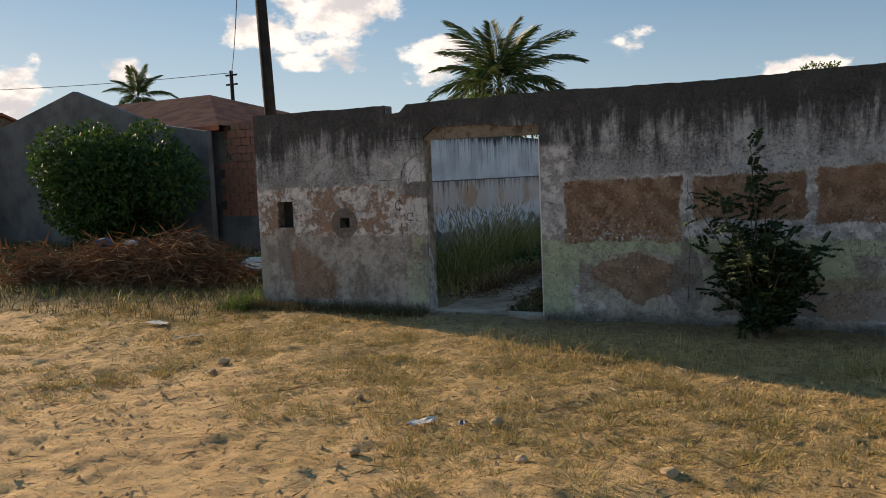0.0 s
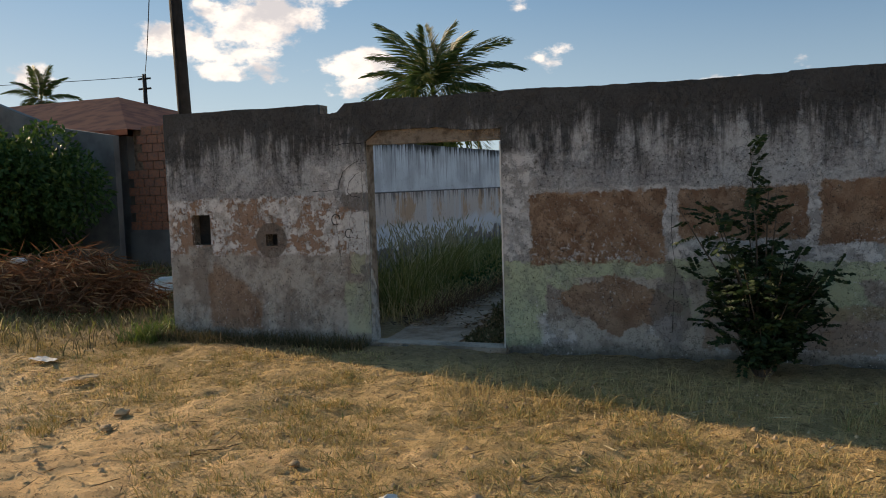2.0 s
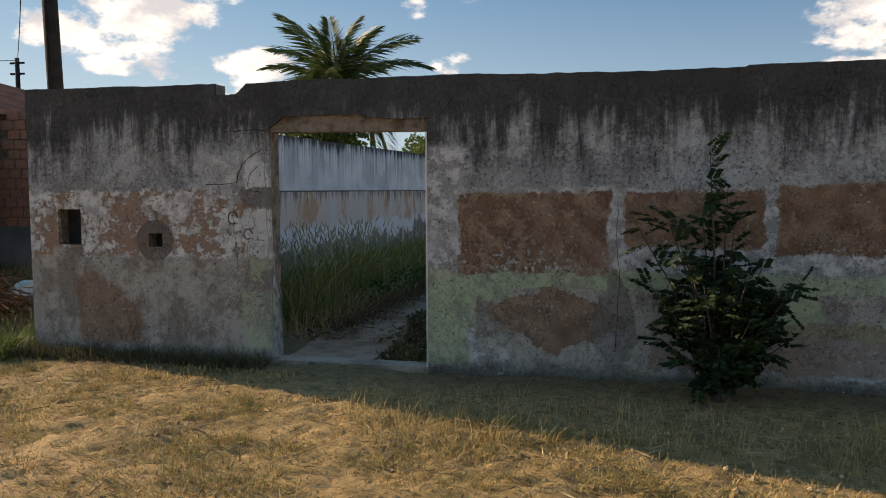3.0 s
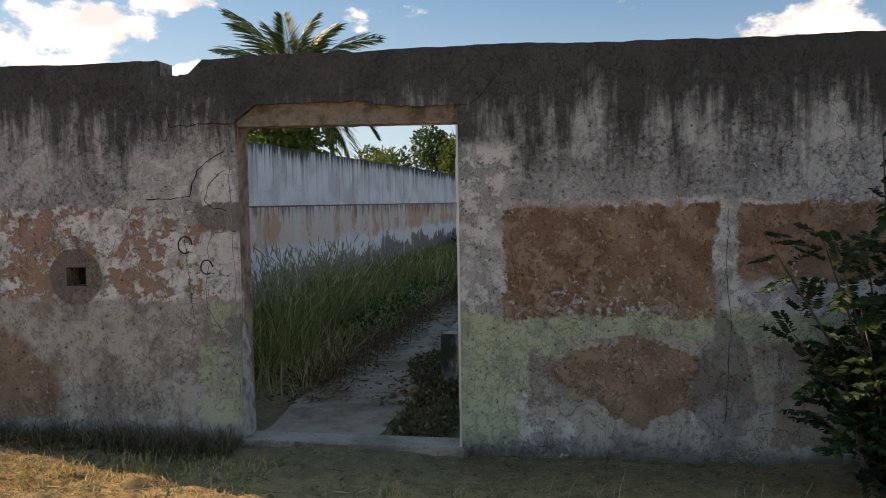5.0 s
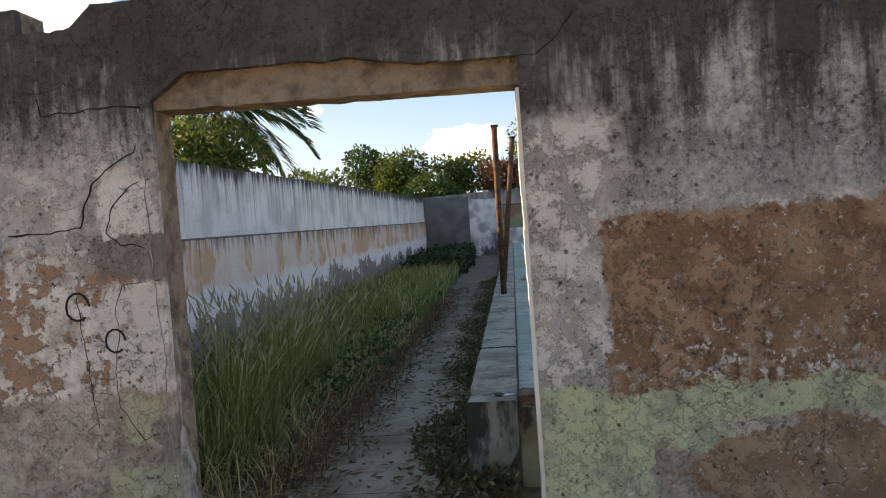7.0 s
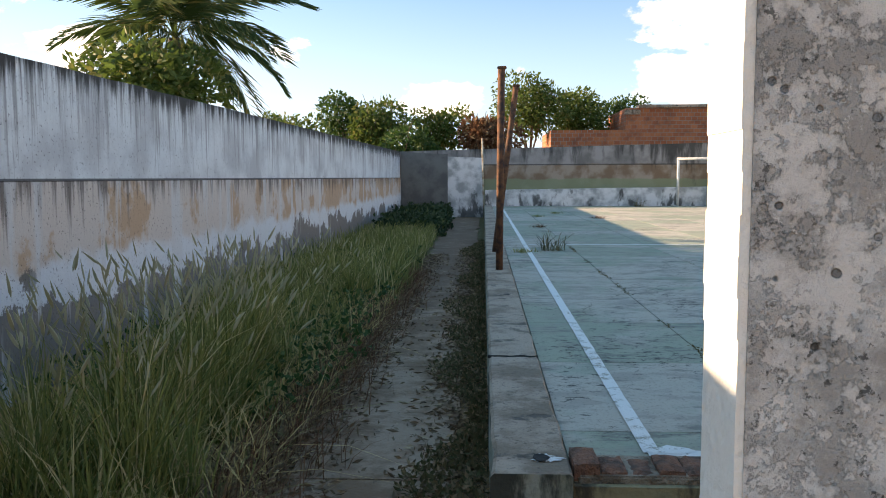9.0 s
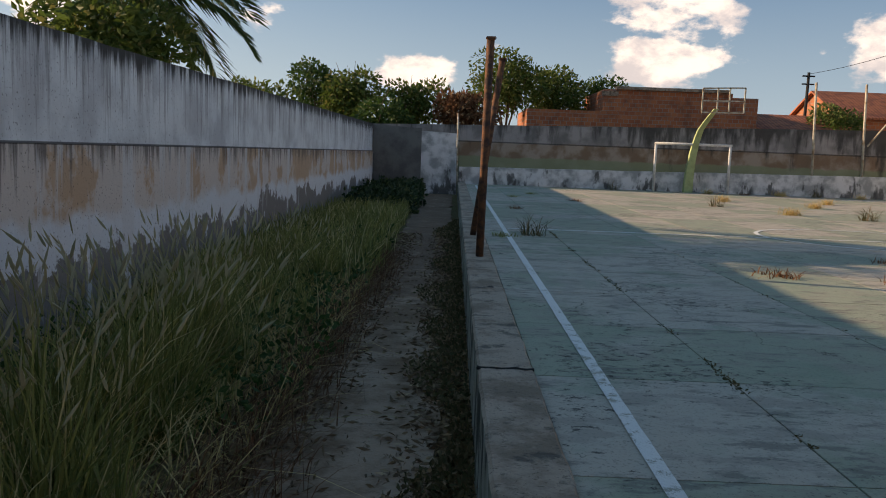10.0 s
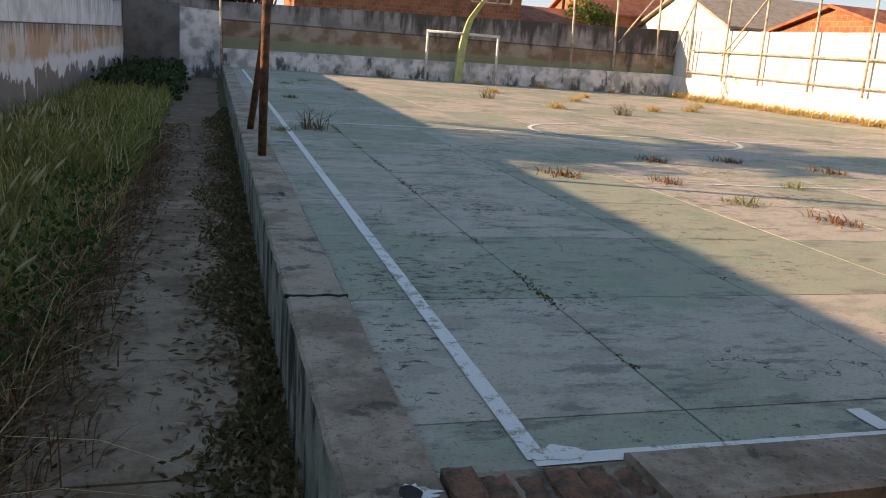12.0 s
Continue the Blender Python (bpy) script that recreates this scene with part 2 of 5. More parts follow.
    return col, grit * 0.2 + speck * 0.35 + flake * 0.2 + blot * 0.5 - pock * 0.8 - crack * 0.3


def wall_side(p):
    x, y, z = split(p)
    streak = fuzz(p, 1.0, 8, 0.68, 5.0, 5.5, 0.55)
    blot = fuzz(p, 1.3, 6, 0.6)
    zz = z + (fuzz(p, 2.2, 5) - 0.5) * 0.5
    white = mixc((0.70, 0.735, 0.75), (0.50, 0.52, 0.54), ramp(blot, 0.4, 0.65))
    thin = fuzz(p, 1.0, 7, 0.72, 20.0, 20.0, 0.9)
    drip = fuzz(p, 1.0, 5, 0.62, 9.0, 9.0, 0.25)
    up = mixc(white, (0.27, 0.27, 0.275), ramp(thin * 0.6 + drip * 0.5 + (z - 2.0) * 0.16, 0.55, 0.66) * 0.75)
    up = mixc(up, (0.045, 0.043, 0.04), ramp(streak * 0.4 + drip * 0.35 + thin * 0.35 + (z - 2.34) * 0.75, 0.53, 0.66) * 0.95)
    lower = mixc((0.60, 0.53, 0.48), (0.50, 0.33, 0.21), ramp(fuzz(p, 0.9, 7, 0.62), 0.47, 0.53) * 0.9)
    lower = mixc(lower, (0.64, 0.66, 0.68), ramp(zz, 1.02, 0.86))
    lower = mixc(lower, (0.17, 0.145, 0.125), ramp(fuzz(p, 1.1, 9, 0.66) * 0.9 + (0.66 - z) * 0.42, 0.455, 0.475) * 0.92)
    lower = mixc(lower, (0.10, 0.08, 0.07), ramp(drip * 0.5 + thin * 0.55 + (z - 1.42) * 0.40, 0.49, 0.62) * 0.8)
    lower = mixc(lower, (0.60, 0.60, 0.60), ramp(fuzz(p, 1.0, 5, 0.6, 3.3, 2.6, 0.25), 0.57, 0.64) * 0.8)
    col = mixc(lower, up, ramp(z, 1.565, 1.575))
    # thin dark line where the lower band steps back
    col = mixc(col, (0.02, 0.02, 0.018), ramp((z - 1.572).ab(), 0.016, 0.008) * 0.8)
    col = mixc(col, (0.04, 0.038, 0.035), ramp(fuzz(p, 40, 4), 0.60, 0.70) * 0.6)
    return col, fuzz(p, 30, 5) * 0.5 + blot


def wall_far(p):
    x, y, z = split(p)
    streak = fuzz(p, 1.0, 7, 0.62, 2.6, 2.6, 0.5)
    zz = z + (fuzz(p, 1.5, 5) - 0.5) * 0.25
    col = mixc((0.30, 0.28, 0.27), (0.16, 0.15, 0.145), ramp(fuzz(p, 1.2, 5), 0.4, 0.65))
    brown = mixc((0.20, 0.13, 0.085), (0.31, 0.25, 0.20), ramp(fuzz(p, 1.4, 5), 0.42, 0.62))
    col = mixc(col, brown, ramp(zz, 2.12, 2.05))
    col = mixc(col, (0.20, 0.235, 0.14), ramp(zz, 1.55, 1.48) * 0.8)
    col = mixc(col, (0.035, 0.033, 0.03), ramp(streak + (z - 2.3) * 0.20 + (x - 6) * 0.008, 0.46, 0.68) * 0.85)
    # dark line at the height of the ledge's top edge
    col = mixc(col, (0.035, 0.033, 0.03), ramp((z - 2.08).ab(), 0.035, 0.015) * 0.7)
    return col, fuzz(p, 20, 5)


def wall_low(p):
    x, y, z = split(p)
    col = mixc((0.62, 0.62, 0.62), (0.30, 0.31, 0.31), ramp(fuzz(p, 2.0, 6), 0.4, 0.62))
    col = mixc(col, (0.05, 0.048, 0.045), ramp(fuzz(p, 1.0, 7, 0.65, 3, 3, 1.2) + (0.7 - z) * 0.16, 0.52, 0.64) * 0.85)
    return col, fuzz(p, 20, 5)


def plain_white(p):
    col = mixc((0.68, 0.65, 0.60), (0.50, 0.46, 0.41), ramp(fuzz(p, 1.2, 6), 0.45, 0.7))
    col = mixc(col, (0.25, 0.21, 0.17), ramp(fuzz(p, 1.0, 7, 0.6, 4, 4, 0.6), 0.6, 0.75) * 0.5)
    return col, fuzz(p, 25, 5)


def cement(p):
    col = mixc((0.36, 0.285, 0.22), (0.20, 0.15, 0.11), ramp(fuzz(p, 2.0, 9, 0.70), 0.42, 0.60))
    col = mixc(col, (0.08, 0.065, 0.05), ramp(fuzz(p, 42, 5, 0.75), 0.56, 0.64) * 0.7)
    col = mixc(col, (0.05, 0.05, 0.042), ramp(fuzz(p, 5.5, 6, 0.65), 0.57, 0.68) * 0.75)
    return col, fuzz(p, 45, 5) + fuzz(p, 6, 5)


def path_cement(p):
    col = mixc((0.32, 0.225, 0.16), (0.18, 0.112, 0.07), ramp(fuzz(p, 1.1, 9, 0.70), 0.43, 0.58))
    col = mixc(col, (0.14, 0.085, 0.055), ramp(fuzz(p, 3.0, 6, 0.65) + ramp(split(p)[1], 6, 11) * 0.22, 0.56, 0.68) * 0.8)
    col = mixc(col, (0.03, 0.028, 0.025), ramp(fuzz(p, 9.0, 9, 0.76), 0.60, 0.66) * 0.7)
    return col, fuzz(p, 40, 5) * 0.4 + fuzz(p, 4, 6)


def curb_side(p):
    x, y, z = split(p)
    col = mixc((0.33, 0.335, 0.29), (0.20, 0.215, 0.165), ramp(fuzz(p, 3.0, 6), 0.42, 0.62))
    col = mixc(col, (0.025, 0.027, 0.022), ramp(fuzz(p, 1.0, 7, 0.65, 5, 5, 1.6), 0.48, 0.60) * 0.9)
    return col, fuzz(p, 30, 5)


def front_ledge(p):
    x, y, z = split(p)
    col = mixc((0.36, 0.33, 0.20), (0.25, 0.22, 0.13), ramp(fuzz(p, 2.0, 6), 0.42, 0.62))
    # dark streaks, denser towards the top of the face
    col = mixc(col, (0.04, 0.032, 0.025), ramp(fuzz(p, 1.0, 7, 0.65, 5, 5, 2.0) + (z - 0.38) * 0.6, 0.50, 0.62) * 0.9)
    return col, fuzz(p, 30, 5)


def court_green(p):
    r = chance()
    wear = fuzz(p, 0.55, 9, 0.66)
    col = mixc((0.27, 0.295, 0.22), (0.39, 0.355, 0.295), ramp(wear + (r - 0.5) * 0.35, 0.43, 0.55))
    col = mixc(col, (0.25, 0.225, 0.19), ramp(fuzz(p, 2.4, 9, 0.72, 1.0, 2.0, 1.0), 0.50, 0.58) * 0.55)
    col = mixc(col, (0.19, 0.26, 0.185), ramp(fuzz(p, 1.4, 7, 0.62), 0.54, 0.66) * 0.55)
    col = mixc(col, (0.15, 0.145, 0.125), ramp(fuzz(p, 1.0, 9, 0.72, 2.2, 6.0, 1.0), 0.54, 0.62) * 0.75)
    col = mixc(col, (0.035, 0.033, 0.03), ramp(fuzz(p, 13, 9, 0.80, 1.0, 1.6, 1.0) + fuzz(p, 0.8, 3) * 0.40, 0.80, 0.83) * 0.9)
    col = mixc(col, (0.12, 0.11, 0.095), ramp(fuzz(p, 50, 4, 0.7), 0.55, 0.66) * 0.65)
    crack = ramp((fuzz(p, 0.7, 6, 0.6) - 0.5).ab(), 0.003, 0.001) * ramp(fuzz(p, 0.6, 2), 0.50, 0.56)
    col = mixc(col, (0.04, 0.04, 0.03), crack * 0.8)
    return col, fuzz(p, 50, 5) * 0.4 + fuzz(p, 5, 7, 0.65) - crack


def line_paint(p):
    col = mixc((0.64, 0.65, 0.63), (0.30, 0.30, 0.25), ramp(fuzz(p, 14.0, 9, 0.80) + fuzz(p, 0.9, 3) * 0.3, 0.70, 0.74))
    return col, fuzz(p, 50, 5)


def dirt(p):
    x, y, z = split(p)
    a, b = fuzz(p, 0.5, 7, 0.62), fuzz(p, 2.6, 9, 0.68)
    c, d = fuzz(p, 19, 8, 0.72), fuzz(p, 60, 5, 0.7)
    col = mixc((0.86, 0.58, 0.29), (0.70, 0.45, 0.22), ramp(b, 0.40, 0.60))
    dry = mixc((0.68, 0.46, 0.21), (0.40, 0.28, 0.12), ramp(fuzz(p, 7.0, 8, 0.7), 0.43, 0.58))
    col = mixc(col, dry, ramp(a + (y + 3.6) * 0.085 + (x - 0.5) * 0.03 + (b - 0.5) * 0.6, 0.44, 0.58) * 0.85)
    # darker brown towards the wall, from y -0.9 to -0.2
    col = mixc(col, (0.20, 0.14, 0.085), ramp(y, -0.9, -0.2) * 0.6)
    col = mixc(col, (0.15, 0.09, 0.04), ramp(c, 0.57, 0.63) * 0.85)
    col = mixc(col, (0.20, 0.135, 0.06), ramp(fuzz(p, 8.5, 9, 0.78), 0.56, 0.61) * ramp(y, -5.6, -4.0) * 0.75)
    col = mixc(col, (0.70, 0.50, 0.29), ramp(c, 0.42, 0.34) * 0.5)
    col = mixc(col, (0.12, 0.08, 0.045), ramp(d, 0.60, 0.67) * 0.7)
    col = mixc(col, (0.10, 0.105, 0.045), ramp(y, 6, 14).mx(ramp(x, -3.0, -5.5) * ramp(y, -1.4, 0.2)) * 0.85)
    rut = fuzz(p, 1.0, 4, 0.5, 2.0, 11.0, 1.0) * ramp(y, -2.8, -4.2)
    return col, c * 1.0 + d * 0.35 + b * 2.2 + rut * 1.6


def leafy(c1, c2, c3=None):
    def fn(p):
        r = island()
        col = mixc(c1, c2, r)
        if c3:
            col = mixc(col, c3, ramp(r, 0.86, 0.9))
        return col, None
    return fn


def bricky(p):
    n = V.tree.nodes.new("ShaderNodeTexBrick")
    x, y, z = split(p)
    c = V.tree.nodes.new("ShaderNodeCombineXYZ")
    V.tree.links.new((x + y).s, c.inputs[0])
    V.tree.links.new(z.s, c.inputs[1])
    V.tree.links.new(c.outputs[0], n.inputs["Vector"])
    n.inputs["Scale"].default_value = 1.0
    n.inputs["Brick Width"].default_value, n.inputs["Row Height"].default_value, n.inputs["Mortar Size"].default_value = 0.30, 0.20, 0.012
    n.inputs["Color1"].default_value, n.inputs["Color2"].default_value = (0.42, 0.15, 0.07, 1), (0.31, 0.10, 0.05, 1)
    n.inputs["Mortar"].default_value = (0.26, 0.22, 0.19, 1)
    col = mixc(V(n.outputs[0]), (0.12, 0.06, 0.045), ramp(fuzz(p, 1.5, 5), 0.45, 0.7) * 0.6)
    return col, V(n.outputs[1]) * -1.0


def tiles(p):
    x, y, z = split(p)
    col = mixc((0.40, 0.135, 0.07), (0.23, 0.08, 0.05), ramp(fuzz(p, 2.5, 6), 0.4, 0.65))
    w = ((x * 5.0).mod(1.0) - 0.5).ab()
    return mixc(col, (0.08, 0.04, 0.03), ramp(w, 0.18, 0.05) * 0.6), w


def simple(c1, c2, scale=6.0):
    def fn(p):
        return mixc(c1, c2, ramp(fuzz(p, scale, 6, 0.6), 0.4, 0.65)), fuzz(p, scale * 5, 4)
    return fn


M_FRONT = material("weathered_plaster", wall_front, 0.95, bump=(0.9, 0.025))
M_SIDE = material("streaked_limewash", wall_side, 0.95, bump=(0.5, 0.02))
M_FAR = material("mouldy_render", wall_far, 0.95)
M_LOW = material("stained_white", wall_low, 0.95)
M_WHITE = material("white_render", plain_white, 0.9)
M_CEMENT = material("cement", cement, 0.95, bump=(0.6, 0.015))
M_PATH = material("path_cement", path_cement, 0.95, bump=(0.7, 0.03))
M_CURB = material("curb_side", curb_side, 0.95)
M_LEDGE = material("yellowed_render", front_ledge, 0.95)
M_COURT = material("worn_green_concrete", court_green, 0.85, bump=(0.5, 0.012))
M_LINE = material("line_paint", line_paint, 0.8)
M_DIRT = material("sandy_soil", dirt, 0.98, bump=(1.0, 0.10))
M_CORE = material("old_concrete", simple((0.31, 0.25, 0.19), (0.15, 0.115, 0.085), 9), 0.95, bump=(1.0, 0.04))
M_BRICK = material("brickwork", bricky, 0.95, bump=(0.5, 0.01))
M_CLAY = material("clay_brick", simple((0.34, 0.15, 0.09), (0.20, 0.12, 0.09), 16), 0.95)
M_OLDCLAY = material("weathered_brick", simple((0.24, 0.115, 0.075), (0.10, 0.065, 0.05), 13), 0.95, bump=(1.0, 0.02))
M_TILE = material("clay_tiles", tiles, 0.9, bump=(0.8, 0.05))
M_PALETILE = material("pale_tiles", simple((0.40, 0.33, 0.26), (0.30, 0.24, 0.18), 3), 0.9)
M_GREY = material("grey_render", simple((0.155, 0.155, 0.148), (0.10, 0.10, 0.097), 1.5), 0.95)
M_RUST = material("rust", simple((0.16, 0.07, 0.035), (0.05, 0.03, 0.025), 9), 0.85)
M_POLE = material("tarred_pole", simple((0.03, 0.028, 0.026), (0.018, 0.017, 0.016), 5), 0.9)
M_GALV = material("painted_pipe", simple((0.46, 0.42, 0.34), (0.28, 0.2, 0.13), 5), 0.7)
M_GOAL = material("white_pipe", simple((0.62, 0.61, 0.58), (0.45, 0.42, 0.38), 4), 0.6)
M_LIME = material("faded_green_paint", simple((0.36, 0.42, 0.20), (0.28, 0.32, 0.15), 3), 0.8)
# near-black: shade put into openings as colour; also cracks and painted rings
M_DARK = material("dark_opening", simple((0.02, 0.02, 0.02), (0.03, 0.028, 0.025), 4), 0.9)
M_BARK = material("bark", simple((0.13, 0.10, 0.075), (0.07, 0.055, 0.04), 8), 0.95)
M_LEAF = material("dense_leaf", leafy((0.025, 0.06, 0.014), (0.05, 0.10, 0.022), (0.09, 0.13, 0.03)), 0.6, thin=0.3)
M_LEAF2 = material("light_leaf", leafy((0.06, 0.10, 0.02), (0.11, 0.15, 0.035), (0.16, 0.16, 0.05)), 0.6, thin=0.35)
M_LEAF3 = material("dark_leaf", leafy((0.016, 0.034, 0.012), (0.03, 0.055, 0.018), (0.06, 0.085, 0.025)), 0.6, thin=0.25)
M_PALM = material("palm_leaf", leafy((0.035, 0.065, 0.018), (0.075, 0.11, 0.03), (0.16, 0.15, 0.05)), 0.5, thin=0.3)
M_GRASS = material("tall_grass", leafy((0.10, 0.125, 0.03), (0.34, 0.32, 0.10), (0.56, 0.46, 0.24)), 0.7, thin=0.35)
M_SEED = material("seed_heads", leafy((0.34, 0.32, 0.19), (0.52, 0.47, 0.31)), 0.9, thin=0.3)
M_DRY = material("dry_grass", leafy((0.64, 0.46, 0.21), (0.46, 0.34, 0.14), (0.24, 0.24, 0.08)), 0.9, thin=0.3)
M_BROWN = material("dead_brush", leafy((0.12, 0.055, 0.03), (0.20, 0.10, 0.05), (0.30, 0.20, 0.11)), 0.95, thin=0.15)
M_WEED = material("low_weeds", leafy((0.06, 0.065, 0.025), (0.17, 0.125, 0.065), (0.30, 0.21, 0.125)), 0.9, thin=0.25)
M_LITTER = material("dead_leaves", leafy((0.10, 0.065, 0.04), (0.22, 0.15, 0.09), (0.36, 0.27, 0.17)), 0.95)
M_TUFT = material("matted_grass", leafy((0.30, 0.225, 0.08), (0.50, 0.37, 0.15), (0.19, 0.20, 0.06)), 0.9, thin=0.2)
M_STRAW = material("straw", leafy((0.12, 0.07, 0.035), (0.50, 0.38, 0.20), (0.60, 0.47, 0.27)), 0.9)
M_STONE = material("stones", simple((0.52, 0.36, 0.20), (0.32, 0.21, 0.12), 9), 0.95)
M_BAG = material("plastic_bag", simple((0.55, 0.56, 0.54), (0.35, 0.40, 0.36), 4), 0.5)
M_BLUE = material("blue_plastic", simple((0.06, 0.09, 0.14), (0.03, 0.04, 0.07), 4), 0.5)
M_PAPER = material("litter", simple((0.60, 0.57, 0.52), (0.4, 0.37, 0.33), 9), 0.8)

# ---- ground ----
def grid_axis(lo, hi, step, far):
    a = list(np.arange(lo, hi + 1e-6, step))
    g, d = [], step
    while d < far:
        d *= 1.7
        g.append(d)
    return [lo - q for q in g[::-1]] + a + [hi + q for q in g]


xs, ys = grid_axis(-14, 9, 0.065, 2500), grid_axis(-9, 0.8, 0.05, 2500)
gv, gf = [], []
for j, y in enumerate(ys):
    for i, x in enumerate(xs):
        near = 1.0 if (-15 < x < 10 and -10 < y < 1.2) else 0.0
        z = ground_z(x, y) + near * (0.035 * wob(x, y, 0, 0.9) + 0.022 * wob(x, y, 3, 3.1) + 0.027 * wob(x, y, 5, 7.0) + 0.019 * wob(x, y, 15, 12.0) + (0.010 + 0.012 * min(1, max(0, -y - 4))) * wob(x * 0.5 + y * 0.3, y * 2.6 - x * 0.5, 8, 4.0)) - 0.02
        if y > 0.1:
            z = min(z, -0.05) if x > -2.6 else z
        gv.append((x, y, z))
nx = len(xs)
for j in range(len(ys) - 1):
    for i in range(nx - 1):
        k = j * nx + i
        gf.append((k, k + 1, k + nx + 1, k + nx))
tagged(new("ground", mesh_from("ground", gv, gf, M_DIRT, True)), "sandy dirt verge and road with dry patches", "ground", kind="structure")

# ---- front wall ----
def top_z(x):
    z = 2.57 + 0.012 * wob(x, 0, 0, 2.0) + 0.006 * wob(x, 4, 0, 9.0)
    if x > 1.5:
        z -= 0.035 * min(1, (x - 1.5) / 1.5) * (1 if x < 4 else 0.6)
    if x < -0.66:
        z += 0.02 * min(1, (-x - 0.66) / 2)
    if -0.66 < x < -0.34:
        z = 2.47 + 0.012 * wob(x, 2, 0, 30) + max(0.0, (x + 0.44)) * 0.9
    return z


def chip_z(x):
    return 2.115 + (0.14 * min(1, max(0, (x + 0.17) / 0.2)) * min(1, max(0.65, (1.6 - x) / 0.9))) + 0.014 * wob(x, 7, 0, 9.0)


def foot_z(x):
    return 2.115 - 0.012 * x + 0.008 * wob(x, 9, 0, 12.0) if -0.12 <= x < 1.38 else -0.6


fv, ff, cv, cf = [], [], [], []
cuts = sorted({round(q, 3) for q in list(np.arange(-2.74, 5.0, 0.03)) + [-2.41, -2.15, -1.40, -1.25, -0.12, 1.38, -0.66, -0.34] + list(np.arange(5.0, 19.9, 0.6))} | {19.9})
for x0, x1 in zip(cuts, cuts[1:]):
    m = (x0 + x1) / 2
    t0, t1 = top_z(x0 + 1e-4), top_z(x1 - 1e-4)
    door = -0.12 <= m < 1.38
    spans = [(-0.6, None)]
    if -2.41 <= m < -2.15:
        spans = [(-0.6, 1.06), (1.41, None)]
    if -1.40 <= m < -1.25:
        spans = [(-0.6, 1.05), (1.18, None)]
    for b, t in spans:
        b0, b1 = (chip_z(x0), chip_z(x1)) if door else (b, b)
        prism(fv, ff, x0, x1, b0, b1, t or t0, t or t1, 0.0, 0.04)
        b0, b1 = (foot_z(x0 + 1e-4), foot_z(x1 - 1e-4)) if door else (b, b)
        prism(cv, cf, x0, x1, b0, b1, (t or t0) - 0.001, (t or t1) - 0.001, 0.04, 0.14 if t or b > 0 else 0.205)
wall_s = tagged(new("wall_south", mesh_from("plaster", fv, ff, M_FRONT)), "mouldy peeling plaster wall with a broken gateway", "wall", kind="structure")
core = new("masonry_core", mesh_from("masonry_core", cv, cf, M_CORE))
core.parent = wall_s
# near-black sheet behind the niches, their inner shade put in as colour
bm = bmesh.new()
box(bm, -2.45, -1.2, 0.141, 0.205, -0.6, 2.4)
part("wall_backing", bm, M_DARK, wall_s)
M_REVEAL = material("chipped_render", simple((0.46, 0.44, 0.39), (0.20, 0.18, 0.155), 11), 0.95, bump=(1.0, 0.03))
# crumbled edge of the gateway, leaning slightly
v, f = [], []
zs = list(np.arange(-0.3, 2.14, 0.025))
for a in zs:
    e = -0.095 - 0.022 * a + 0.010 * wob(a, 3, 0, 3.5) + 0.007 * wob(a, 8, 0, 14.0)
    g = 0.030 + 0.016 * wob(a, 5, 2, 5.0) + 0.008 * wob(a, 6, 2, 17.0)
    v += [(-0.19, -0.003, a), (e - g, -0.005, a), (e - 0.006, 0.022 + 0.5 * g, a), (e, 0.06, a), (e - 0.012 + 0.008 * wob(a, 1, 1, 6), 0.13, a), (e - 0.02, 0.212, a), (-0.19, 0.212, a)]
for k in range(len(zs) - 1):
    f += [(7 * k + e, 7 * k + e + 1, 7 * k + e + 8, 7 * k + e + 7) for e in range(6)]
me = mesh_from("jamb_left", v, f, M_FRONT)
me.materials.append(M_REVEAL)
for k, pol in enumerate(me.polygons):
    pol.material_index = 0 if k % 6 == 0 else 1
piece("jamb_left", me, wall_s)
bm = bmesh.new()
zs = list(np.arange(-0.3, 2.11, 0.07))
for a, b in zip(zs, zs[1:]):
    box(bm, 1.366 - abs(0.007 * wob(a, 3, 1.37, 4.0)), 1.42, 0.004, 0.207, a, b)
part("jamb_right", bm, M_WHITE, wall_s)


def crack(pts, r):
    """A ragged open crack in the plaster, through x, z points."""
    out = []
    for (x0, z0), (x1, z1) in zip(pts, pts[1:]):
        n = max(2, int(math.hypot(x1 - x0, z1 - z0) / 0.02))
        out += [(x0 + (x1 - x0) * q / n, z0 + (z1 - z0) * q / n) for q in range(n)]
    bm = bmesh.new()
    tube(bm, [(x + 0.012 * wob(x, z, 3, 17), 0.0005, z + 0.012 * wob(x, z, 9, 17)) for x, z in out], [r * (0.55 + 0.9 * abs(wob(x, z, 1, 9))) for x, z in out], 5)
    part("crack", bm, M_DARK, wall_s, "dark open crack in the plaster")


